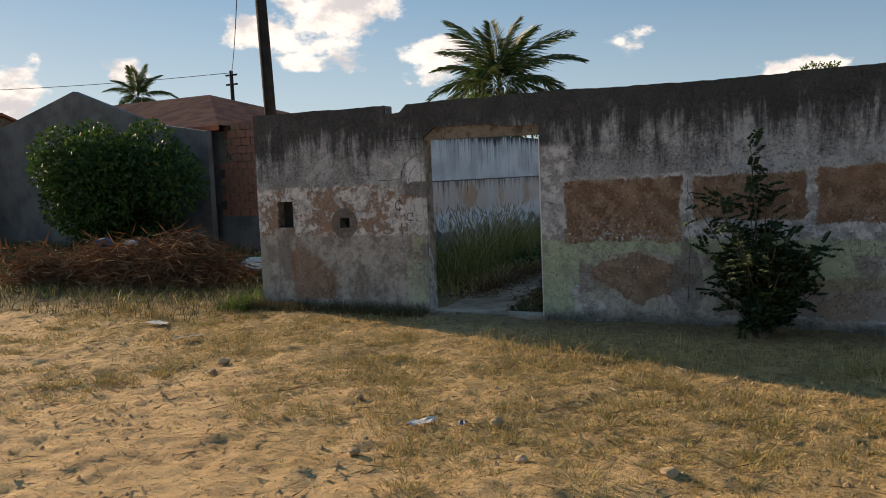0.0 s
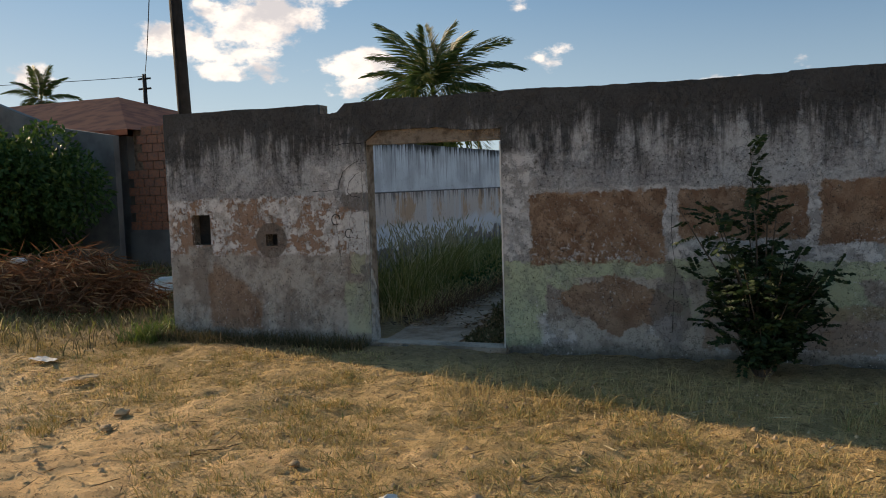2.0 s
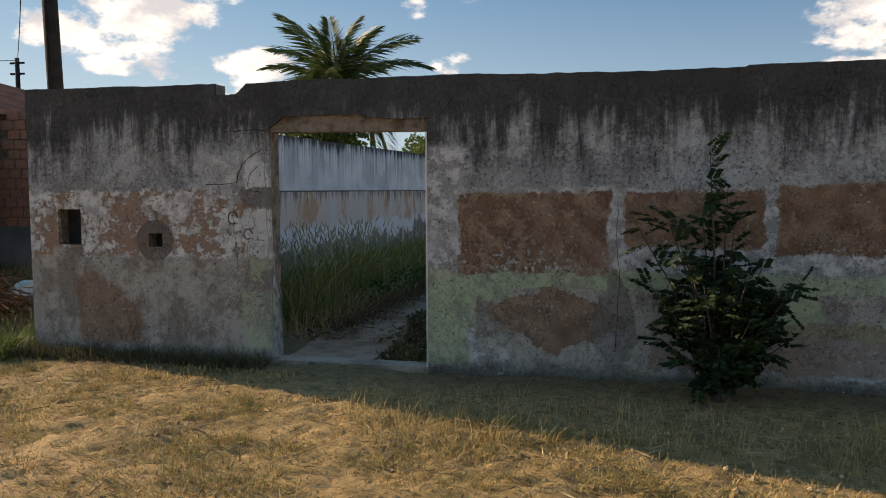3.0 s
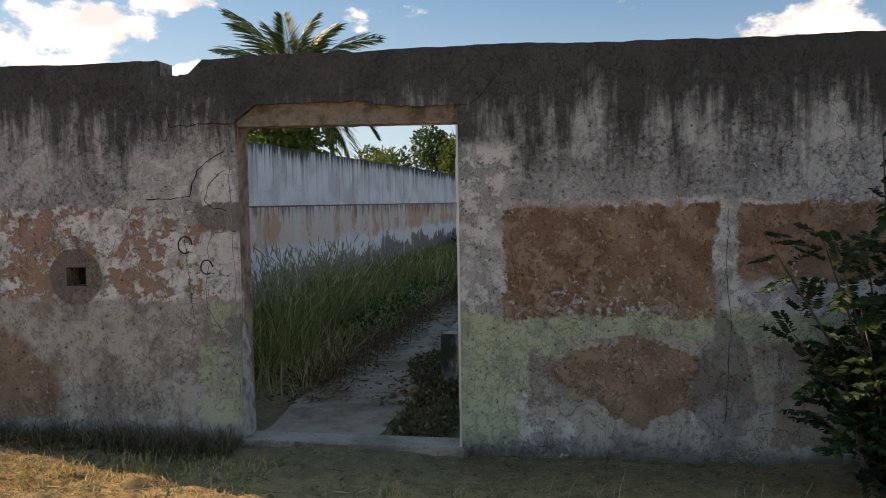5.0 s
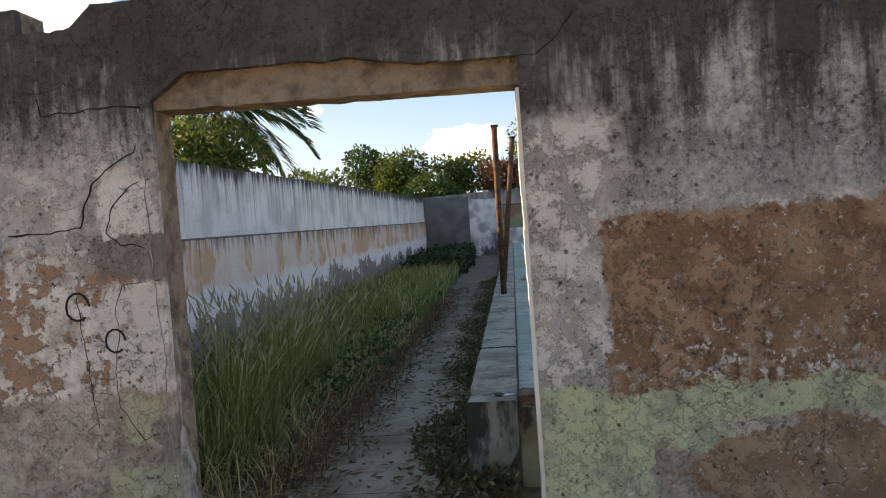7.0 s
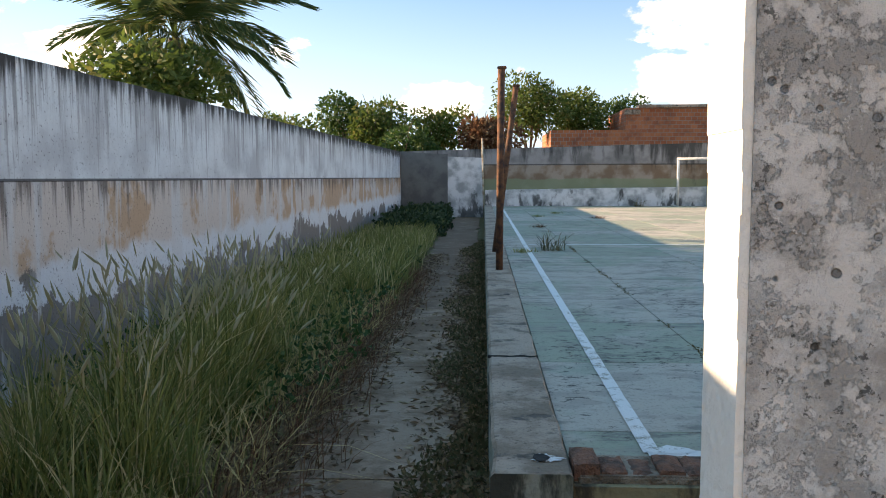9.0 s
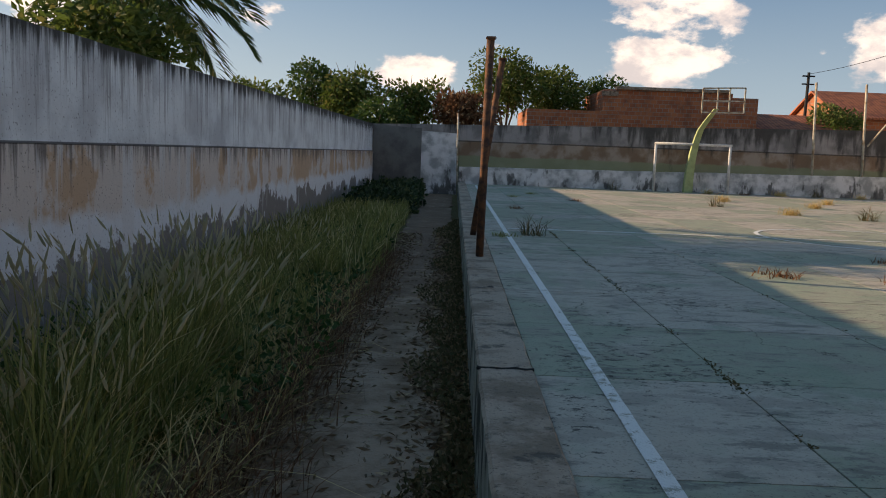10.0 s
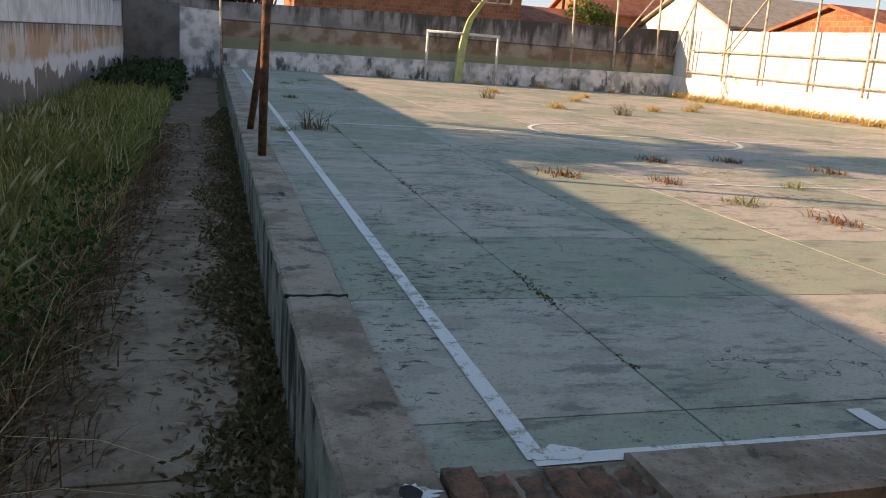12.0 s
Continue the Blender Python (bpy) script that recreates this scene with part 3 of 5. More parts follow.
for pts, r in (([(-0.60, 2.20), (-0.59, 2.13), (-0.42, 2.135), (-0.28, 2.14), (-0.14, 2.13)], 0.005),
               ([(-0.17, 2.02), (-0.21, 1.95), (-0.30, 1.90), (-0.385, 1.84), (-0.43, 1.75), (-0.455, 1.66), (-0.59, 1.64), (-0.80, 1.645)], 0.005),
               ([(-0.15, 1.84), (-0.24, 1.81), (-0.32, 1.73), (-0.35, 1.63), (-0.29, 1.575), (-0.16, 1.56)], 0.004),
               ([(-0.13, 1.42), (-0.30, 1.41), (-0.34, 1.33), (-0.33, 1.20), (-0.36, 1.05), (-0.35, 0.90), (-0.26, 0.76), (-0.16, 0.80)], 0.0024),
               ([(-0.50, 1.36), (-0.48, 1.12), (-0.46, 0.92), (-0.45, 0.80)], 0.0025), ([(-0.47, 0.97), (-0.36, 0.955)], 0.002),
               ([(1.36, 2.20), (1.46, 2.21), (1.55, 2.28), (1.62, 2.37)], 0.0035), ([(3.02, 1.53), (3.0, 1.2), (3.03, 0.8), (3.0, 0.2)], 0.003)):
    crack(pts, r)

# threshold
bm = bmesh.new()
box(bm, -0.14, 1.42, -0.05, 0.22, -0.3, 0.012, 0.02)
part("threshold", bm, M_CEMENT).parent = None
tagged(bpy.data.objects["threshold"], "worn cement gateway threshold", "threshold", kind="structure")

# ---- side wall, far walls ----
def long_wall(name, x0, x1, y0, y1, zt0, zt1, mat, label, along="y", step=0.25, foot=-0.4):
    v, f = [], []
    lo, hi = (y0, y1) if along == "y" else (x0, x1)
    n = int((hi - lo) / step) + 1
    for k in range(n):
        was = len(f)
        a, b = lo + (hi - lo) * k / n, lo + (hi - lo) * (k + 1) / n
        za, zb = (zt0 + (zt1 - zt0) * (q - lo) / (hi - lo) + 0.012 * wob(q, x0, 0, 1.5) for q in (a, b))
        if along == "y":
            prism(v, f, a, b, foot, foot, za, zb, x0, x1)
        else:
            prism(v, f, a, b, foot, foot, za, zb, y0, y1)
        f[was:] = [q for e, q in enumerate(f[was:]) if e < 4 or (e == 4 and k == 0) or (e == 5 and k == n - 1)]
    if along == "y":
        v = [(q[1], q[0], q[2]) for q in v]
        f = [t[::-1] for t in f]
    me = mesh_from(name, v, f, mat)
    bm = bmesh.new()
    bm.from_mesh(me)
    bmesh.ops.remove_doubles(bm, verts=list(bm.verts), dist=1e-4)
    bm.to_mesh(me)
    bm.free()
    return tagged(new(name, me), label, "wall", kind="structure")


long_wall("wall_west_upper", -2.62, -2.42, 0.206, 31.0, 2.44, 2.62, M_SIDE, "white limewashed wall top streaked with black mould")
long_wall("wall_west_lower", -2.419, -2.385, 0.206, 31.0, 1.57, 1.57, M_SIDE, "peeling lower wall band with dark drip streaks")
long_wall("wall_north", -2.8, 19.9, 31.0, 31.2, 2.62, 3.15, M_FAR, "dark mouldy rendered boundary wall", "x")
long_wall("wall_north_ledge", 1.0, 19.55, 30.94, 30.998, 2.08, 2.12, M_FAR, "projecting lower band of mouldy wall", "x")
long_wall("wall_north_base", 1.0, 19.3, 30.55, 30.935, 1.08, 1.32, M_LOW, "low stained white bench wall", "x")
long_wall("wall_end_of_path", -2.38, -0.5, 30.90, 30.995, 2.60, 2.52, M_GREY, "grey cement wall at the path's end", "x")
long_wall("wall_end_panel", -0.496, 0.93, 30.93, 30.996, 2.42, 2.36, M_LOW, "blotched white panel of wall at the curb's end", "x")
long_wall("wall_east", 19.6, 19.85, 1.0, 31.0, 3.0, 3.15, M_WHITE, "sunlit pale rendered boundary wall")
long_wall("wall_east_base", 19.25, 19.595, 1.6, 30.9, 1.02, 1.28, M_WHITE, "low white wall along the court")

# ---- path, curb, court ----
bm = bmesh.new()
box(bm, -2.4, 1.1, 0.21, 30.9, -0.4, -0.02)
part("path_ground", bm, M_DIRT)
tagged(bpy.data.objects["path_ground"], "soil strip beside the cement path", "ground", kind="structure")
path = tagged(new("pavement"), "cracked cement footpath of cast slabs", "path", kind="structure")
yy = 0.23
k = 0
while yy < 30:
    L = 1.25 + 0.2 * wob(k, 1, 0, 0.9)
    bm = bmesh.new()
    n = 8
    v, f = [], []
    for q in range(n):
        a, b = yy + (L - 0.012) * q / n, yy + (L - 0.012) * (q + 1) / n
        la, lb = (-0.12 - 0.01 * max(0, c - 8) + 0.09 * wob(c, 0, 0, 1.3) + 0.03 * wob(c, 5, 0, 6) for c in (a, b))
        ra, rb = (0.78 + 0.1 * wob(c, 9, 0, 1.1) + 0.03 * wob(c, 12, 0, 6) for c in (a, b))
        i0 = len(v)
        v += [(la, a, 0.0), (ra, a, 0.0), (rb, b, 0.0), (lb, b, 0.0), (la, a, -0.08), (ra, a, -0.08), (rb, b, -0.08), (lb, b, -0.08)]
        f += [(i0, i0 + 1, i0 + 2, i0 + 3), (i0 + 4, i0, i0 + 3, i0 + 7), (i0 + 1, i0 + 5, i0 + 6, i0 + 2)]
        if q == 0:
            f.append((i0, i0 + 4, i0 + 5, i0 + 1))
    bm.free()
    piece("slab", mesh_from("slab", v, f, M_PATH), path, m=pose(0, 0, 0.006 * wob(k, 3, 0, 0.7)))
    yy += L
    k += 1

curb = tagged(new("curb"), "raised cement curb between path and court", "curb", kind="structure")
segs = [1.55, 3.53, 6.9, 9.6, 12.5, 15.5, 18.5, 21.5, 24.5, 27.5, 30.4]
for k, (a, b) in enumerate(zip(segs, segs[1:])):
    v, f = [], []
    n = int((b - a) / 0.08)
    for q in range(n):
        c0, c1 = a + (b - a - 0.028) * q / n, a + (b - a - 0.028) * (q + 1) / n
        l0, l1 = (0.975 + 0.012 * wob(c, 2, 0, 3) + 0.005 * wob(c, 8, 0, 14) for c in (c0, c1))
        r0, r1 = (1.275 + 0.012 * wob(c, 4, 0, 3) + 0.006 * wob(c, 6, 0, 14) for c in (c0, c1))
        z0, z1 = (0.482 + 0.006 * wob(c, 5, 0, 5) for c in (c0, c1))
        i0 = len(v)
        for c, l, r, z in ((c0, l0, r0, z0), (c1, l1, r1, z1)):
            v += [(l, c, -0.3), (l, c, z - 0.015), (l + 0.015, c, z), (r - 0.012, c, z), (r, c, z - 0.012), (r, c, 0.2)]
        f += [(i0 + e, i0 + e + 6, i0 + e + 7, i0 + e + 1) for e in range(5)]
        if q in (0, n - 1):
            f.append(tuple(i0 + (0 if q == 0 else 6) + e for e in range(6)))
    me = mesh_from("curb_stone", v, f, M_CEMENT)
    me.materials.append(M_CURB)
    for pol in me.polygons:
        if abs(pol.normal.x) > 0.9 or (abs(pol.normal.y) > 0.9):
            pol.material_index = 1
    piece("curb_stone", me, curb, m=pose(0, 0, 0.012 * wob(k, 3, 1, 0.8)))
bm = bmesh.new()
tube(bm, [(0.972 + 0.3 * q / 14, 3.515 + 0.03 * wob(q, 4, 0, 0.45), 0.484) for q in range(15)], [0.010 + 0.009 * abs(wob(q, 7, 0, 0.6)) for q in range(15)], 6)
part("broken_joint", bm, M_DARK, curb, "dark broken gap between curb lengths")
# flat black discs: the shade inside each hole is colour, nothing is cut
for hx, hy, r in ((1.165, 1.72, 0.034), (1.16, 6.1, 0.03)):
    bm = bmesh.new()
    vs = [bm.verts.new((hx + r * (1 + 0.25 * wob(q, hy)) * math.cos(q * 0.571), hy + r * 1.25 * math.sin(q * 0.571), 0.494)) for q in range(11)]
    bm.faces.new(vs)
    part("post_socket", bm, M_DARK, curb, "black hole where a post stood")
    bm = bmesh.new()
    vs = [bm.verts.new((hx + 0.02 + 0.075 * (0.75 + 0.8 * wob(q * 0.37, hy)) * math.cos(q * 0.1745), hy + 0.055 * (0.75 + 0.9 * wob(q * 0.41, 3)) * math.sin(q * 0.1745), 0.4905)) for q in range(36)]
    bm.faces.new(vs)
    if hy < 3:
        part("paint_spill", bm, M_LINE, curb, "white paint round the hole")
    else:
        bm.free()

court = tagged(new("court_floor"), "worn green concrete sports court of cast slabs", "court", kind="structure")
bm = bmesh.new()
box(bm, 1.2, 19.6, 1.65, 30.9, -0.3, 0.418)
part("sub_base", bm, M_CEMENT, court)
bm = bmesh.new()
box(bm, -0.5, 0.5, -0.5, 0.5, -0.022, 0.0)
slab_mesh = {}
xe = [1.285, 2.355] + [2.355 + 1.32 * q for q in range(1, 14)]
xe[-1] = 19.24
ye = [1.64, 2.22, 3.58] + [3.58 + 1.36 * q for q in range(1, 21)]
ye[-1] = 30.54
bm.free()
for j in range(len(ye) - 1):
    for i in range(len(xe) - 1):
        w, h = xe[i + 1] - xe[i] - 0.010, ye[j + 1] - ye[j] - 0.010
        key = (round(w, 3), round(h, 3))
        if key not in slab_mesh:
            b2 = bmesh.new()
            box(b2, -w / 2, w / 2, -h / 2, h / 2, -0.02, 0.0)
            me = bpy.data.meshes.new("court_slab")
            b2.to_mesh(me)
            b2.free()
            me.materials.append(M_COURT)
            slab_mesh[key] = me
        cx, cy = (xe[i] + xe[i + 1]) / 2, (ye[j] + ye[j + 1]) / 2
        piece("court_slab", slab_mesh[key], court, m=pose(cx, cy, 0.44 + 0.0015 * wob(i, j, 2, 0.9), 0.06 * wob(i, j, 4, 0.8), 0.06 * wob(i, j, 7, 0.8)))


def painted(pts, width, name="court_line"):
    v, f = [], []
    for k, (x, y) in enumerate(pts):
        a, b = pts[max(k - 1, 0)], pts[min(k + 1, len(pts) - 1)]
        dx, dy = b[0] - a[0], b[1] - a[1]
        L = math.hypot(dx, dy)
        w = width / 2
        for s in (1, -1):
            e = w * (1 + 0.16 * wob(x, y, s, 11))
            v.append((x - s * dy / L * e, y + s * dx / L * e, 0.4455))
    f = [(2 * k, 2 * k + 1, 2 * k + 3, 2 * k + 2) for k in range(len(pts) - 1)]
    piece(name, mesh_from(name, v, f, M_LINE), court)


def straight(a, b, width, step=0.12):
    n = max(2, int(math.dist(a, b) / step))
    painted([(a[0] + (b[0] - a[0]) * q / n, a[1] + (b[1] - a[1]) * q / n) for q in range(n + 1)], width)


straight((1.64, 1.93), (1.64, 29.0), 0.072)
straight((1.62, 1.925), (17.9, 1.925), 0.07)
straight((3.06, 1.97), (3.06, 2.14), 0.08)
straight((1.70, 12.2), (17.5, 12.6), 0.08)
straight((5.9, 7.5), (13.0, 7.5), 0.05)
straight((1.70, 28.2), (17.9, 28.2), 0.06)
painted([(7.8 + 1.85 * math.cos(q * 0.1309), 12.6 + 1.75 * math.sin(q * 0.1309)) for q in range(49)], 0.075)
bm = bmesh.new()
vs = [bm.verts.new((1.72 + 0.10 * (1 + 0.5 * wob(q, 3, 0, 1.3)) * math.cos(q * 0.314), 1.96 + 0.05 * (1 + 0.5 * wob(q, 9, 0, 1.7)) * math.sin(q * 0.314), 0.4475)) for q in range(20)]
bm.faces.new(vs)
part("paint_blot", bm, M_LINE, court, "spilt white paint")

# rim wall along the court's near end
rim = tagged(new("court_rim"), "low yellowed wall with a cement cap and broken bricks", "low wall", kind="structure")
bm = bmesh.new()
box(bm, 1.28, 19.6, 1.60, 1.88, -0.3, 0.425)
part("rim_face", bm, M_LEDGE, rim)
v, f = [], []
n = 120
for q in range(n):
    a, b = 1.92 + 17.6 * q / n, 1.92 + 17.6 * (q + 1) / n
    i0 = len(v)
    for c in (a, b):
        e = 0.02 * wob(c, 1, 0, 5) + (0.03 * wob(c, 1, 4, 25) if q < 2 else 0)
        v += [(c + e, 1.58 + e * 0.5, 0.40), (c + e, 1.57 + e * 0.5, 0.475), (c, 1.59, 0.488), (c, 1.86, 0.488), (c, 1.885 + e * 0.5, 0.47), (c, 1.885, 0.40)]
    f += [(i0 + e, i0 + e + 6, i0 + e + 7, i0 + e + 1) for e in range(5)]
    if q in (0, n - 1):
        f.append(tuple(i0 + (0 if q == 0 else 6) + e for e in range(6)))
piece("cement_cap", mesh_from("cement_cap", v, f, M_CEMENT), rim)
for q in range(6):
    bm = bmesh.new()
    bmesh.ops.create_grid(bm, x_segments=4, y_segments=6, size=0.5)
    top = list(bm.verts)
    for vt in top:
        vt.co = Vector((vt.co.x * 0.098, vt.co.y * (0.20 - 0.02 * (q % 2)), 0.03 + 0.010 * wob(vt.co.x * 3 + q, vt.co.y * 5, q, 1.7) - 0.012 * (abs(vt.co.x) > 0.4 or abs(vt.co.y) > 0.4)))
        vt.co.x += 0.006 * wob(vt.co.y * 40, q, 2)
        vt.co.y += 0.010 * wob(vt.co.x * 40, q, 5)
    ext = bmesh.ops.extrude_face_region(bm, geom=list(bm.faces))
    for vt in ext["geom"]:
        if isinstance(vt, bmesh.types.BMVert):
            vt.co.z = -0.045
    bmesh.ops.recalc_face_normals(bm, faces=list(bm.faces))
    ob = part("brick", bm, M_OLDCLAY, rim)
    ob.matrix_basis = pose(1.335 + 0.108 * q, 1.74 + 0.02 * wob(q, 1), 0.452 - 0.010 * (q % 3) + (0.024 if q == 0 else 0), 6 * wob(q, 4), 8 * wob(q, 7), 9 * wob(q, 9))
bm = bmesh.new()
box(bm, 1.30, 1.93, 1.63, 1.87, 0.40, 0.455, 0.008)
part("mortar_bed", bm, M_CORE, rim)

# ---- planting ----
rng = np.random.default_rng(7)


def leaf_mesh(name, base, way, length, width, mat, fold=0.25):
    """Many small pointed leaves: a stalk end, two shoulders and a tip each."""
    n = len(base)
    way = way / np.linalg.norm(way, axis=1, keepdims=True)
    side = np.cross(way, rng.normal(size=(n, 3)))
    side /= np.linalg.norm(side, axis=1, keepdims=True)
    up = np.cross(side, way)
    L, W = np.reshape(length, (-1, 1)) * np.ones((n, 1)), np.reshape(width, (-1, 1)) * np.ones((n, 1))
    mid = base + way * L * 0.45
    v = np.stack([base, mid + side * W + up * W * fold, base + way * L, mid - side * W + up * W * fold], 1).reshape(-1, 3)
    f = [(4 * k, 4 * k + 1, 4 * k + 2, 4 * k + 3) for k in range(n)]
    return mesh_from(name, v, f, mat)


def blades(name, base, lean, height, width, mat):
    """Curved grass blades, three segments each."""
    n = len(base)
    H, W = np.reshape(height, (-1, 1)), np.reshape(width, (-1, 1))
    side = np.stack([-lean[:, 1], lean[:, 0], np.zeros(n)], 1) + rng.normal(size=(n, 3)) * [0.3, 0.3, 0]
    side /= np.linalg.norm(side, axis=1, keepdims=True) + 1e-6
    bend = np.concatenate([lean, np.zeros((n, 1))], 1)
    up = np.array([[0, 0, 1.0]])
    cols = []
    for t, w in ((0, 1.0), (0.4, 0.9), (0.75, 0.6)):
        c = base + up * H * (t - 0.18 * t * t * np.linalg.norm(lean, axis=1, keepdims=True)) + bend * H * t * t
        cols += [c - side * W * w, c + side * W * w]
    cols.append(base + up * H * (1 - 0.25 * np.linalg.norm(lean, axis=1, keepdims=True)) + bend * H)
    v = np.stack(cols, 1).reshape(-1, 3)
    f = []
    for k in range(0, 7 * n, 7):
        f += [(k, k + 1, k + 3, k + 2), (k + 2, k + 3, k + 5, k + 4), (k + 4, k + 5, k + 6)]
    return mesh_from(name, v, f, mat)


def ball_points(n, blobs, shell=0.55):
    """Points in the outer part of overlapping lumps."""
    w = np.array([b[3] ** 2 for b in blobs])
    pick = rng.choice(len(blobs), n, p=w / w.sum())
    d = rng.normal(size=(n, 3))
    d /= np.linalg.norm(d, axis=1, keepdims=True)
    r = shell + (1 - shell) * rng.random((n, 1)) ** 0.6
    c = np.array([b[:3] for b in blobs])[pick]
    R = np.array([b[3] for b in blobs])[pick][:, None]
    return c + d * r * R, d


def tree(name, at, trunk_h, trunk_r, blobs, leaves, size, mat, label, limbs=6, category="tree", bare=0):
    t = thing(name, at, label, category)
    bm = bmesh.new()
    top = Vector((0, 0, trunk_h))
    tube(bm, [(0, 0, -0.3), (0.04, 0.02, trunk_h * 0.5), top], [trunk_r * 1.3, trunk_r, trunk_r * 0.7], 8)
    for k in range(limbs):
        b = blobs[k % len(blobs)]
        end = Vector(b[:3]) + Vector(rng.normal(size=3)) * b[3] * 0.35
        midp = top.lerp(end, 0.5) + Vector((0, 0, 0.15))
        tube(bm, [top * 0.85, midp, end], [trunk_r * 0.5, trunk_r * 0.3, trunk_r * 0.08], 5)
    for k in range(bare):
        b = blobs[k % len(blobs)]
        a = Vector(b[:3])
        d = Vector((rng.normal() * 0.5, rng.normal() * 0.5, 1)).normalized()
        tube(bm, [a, a + d * b[3] * 1.0, a + d * b[3] * 1.5 + Vector((rng.normal() * 0.1, 0, 0))], [0.03, 0.018, 0.006], 4)
    part("trunk", bm, M_BARK, t)
    p, d = ball_points(leaves, blobs)
    w = d + rng.normal(size=d.shape) * 0.8 + [0, 0, -0.2]
    me = leaf_mesh("crown", p, w, size * (0.6 + 0.8 * rng.random(leaves)), size * 0.28, mat)
    piece("crown", me, t)
    return t


def lumps(n, rx, ry, rz, cz, r):
    out = []
    for k in range(n):
        d = rng.normal(size=3)
        d /= np.linalg.norm(d)
        q = rng.random() ** 0.5 * 0.8
        out.append((d[0] * rx * q, d[1] * ry * q, cz + d[2] * rz * q, r * (0.7 + 0.6 * rng.random())))
    return out


# round bush by the house
tree("round_tree", (-10.6, 4.6, 0.2), 1.0, 0.12, lumps(34, 2.35, 1.8, 1.4, 1.75, 0.62) + lumps(7, 1.5, 1.3, 0.3, 0.7, 0.5), 26000, 0.125, M_LEAF, "dense round green tree beside the grey house")
# sapling left of it
tree("sapling", (-18.6, 4.6, 0.2), 1.3, 0.06, [(0, 0, 2.6, 0.8), (-0.6, 0, 3.1, 0.6), (0.7, 0.2, 3.0, 0.65), (0.2, 0, 1.4, 0.7), (0.9, 0.2, 1.2, 0.8), (-0.8, 0, 2.3, 0.5), (0.3, 0, 0.7, 0.9)], 2600, 0.2, M_LEAF2, "thin yellow-green sapling among weeds", 7)
# trees beyond the far wall
for x, y, h, n, r, mat, lab, bare in ((-8.5, 36, 3.4, 7, 0.9, M_LEAF2, "light green shrub behind the far wall", 5), (-5.6, 38, 4.3, 9, 1.0, M_LEAF, "dark green leafy tree behind the far wall", 0),
                                 (-3.9, 36.5, 4.0, 9, 0.8, M_LEAF2, "sparse yellowing tree behind the far wall", 9), (-1.3, 37, 3.7, 10, 0.8, M_LEAF2, "olive coloured tree behind the far wall", 5),
                                 (0.9, 35, 3.2, 6, 0.7, M_BROWN, "dry brown shrub behind the far wall", 8), (3.4, 42, 5.1, 14, 1.2, M_LEAF2, "broad feathery green tree behind the wall", 0), (6.0, 44, 5.0, 12, 1.1, M_LEAF2, "broad feathery green tree behind the wall", 0),
                                 (9.2, 46, 4.9, 8, 0.9, M_LEAF, "small green tree behind brick walls", 0), (20.4, 42, 3.7, 9, 0.8, M_LEAF2, "green shrub between house roofs", 0), (-7.0, 33.5, 2.9, 7, 0.9, M_LEAF2, "light green shrub behind the far wall", 3), (-2.6, 34, 2.7, 8, 0.8, M_LEAF, "low green shrub behind the far wall", 2)):
    tree("tree", (x, y, 0), h * 0.55, 0.12, lumps(n, 1.5, 1.2, 0.95, h, r), 2600 if h < 5 else 4200, 0.22, mat, lab, 6, bare=bare)


def frond(length, droop, leaflets=58):
    v, f = [], []
    pts = []
    for k in range(13):
        t = k / 12
        pts.append(Vector((length * (t - 0.16 * droop * t ** 3), 0, length * (0.30 * t - (0.25 + 0.75 * droop) * t * t))))
    for a in range(12):
        w0, w1 = 0.03 * (1 - a / 13), 0.03 * (1 - (a + 1) / 13)
        i0 = len(v)
        v += [pts[a] + Vector((0, w0, 0)), pts[a] - Vector((0, w0, 0)), pts[a + 1] - Vector((0, w1, 0)), pts[a + 1] + Vector((0, w1, 0))]
        f.append((i0, i0 + 1, i0 + 2, i0 + 3))
    for k in range(leaflets):
        t = 0.14 + 0.85 * k / leaflets
        p = pts[int(t * 12)].lerp(pts[min(12, int(t * 12) + 1)], t * 12 % 1)
        L = length * 0.30 * math.sin(math.pi * (0.18 + 0.72 * t)) * (0.85 + 0.3 * rng.random())
        for sgn in (1, -1):
            d = Vector((0.62, sgn * 0.68, -0.30 - 0.55 * rng.random())).normalized()
            i0 = len(v)
            m = p + d * L * 0.5
            v += [p, m + Vector((0.022, 0, 0.0)), p + d * L + Vector((0, 0, -0.18 * L)), m - Vector((0.022, 0, 0.0))]
            f.append((i0, i0 + 1, i0 + 2, i0 + 3))
    return v, f


def palm(at, trunk_h, size, label, count=20):
    t = thing("palm_tree", at, label, "palm tree")
    bm = bmesh.new()
    tube(bm, [(0, 0, -0.3), (0.1, 0.05, trunk_h * 0.5), (0.05, 0, trunk_h)], [0.2, 0.15, 0.13], 10)
    part("trunk", bm, M_BARK, t)
    for k in range(count):
        lift = k / count
        v, f = frond(size * (0.85 + 0.3 * rng.random()) * (1.0 if lift < 0.5 else 1.18 - 0.36 * lift), 0.40 + 0.75 * lift)
        me = mesh_from("frond", v, f, M_PALM)
        piece("frond", me, t, m=pose(0.05, 0, trunk_h, 10 * rng.normal(), -86 + 118 * lift, k * 137.5 + 20 * rng.random()))
    return t


palm((-5.0, 14.0, 0), 4.25, 2.4, "green coconut palm standing behind the side wall", 32)
palm((-28.6, 21.8, 0), 6.4, 1.7, "distant coconut palm behind tiled roofs", 16)
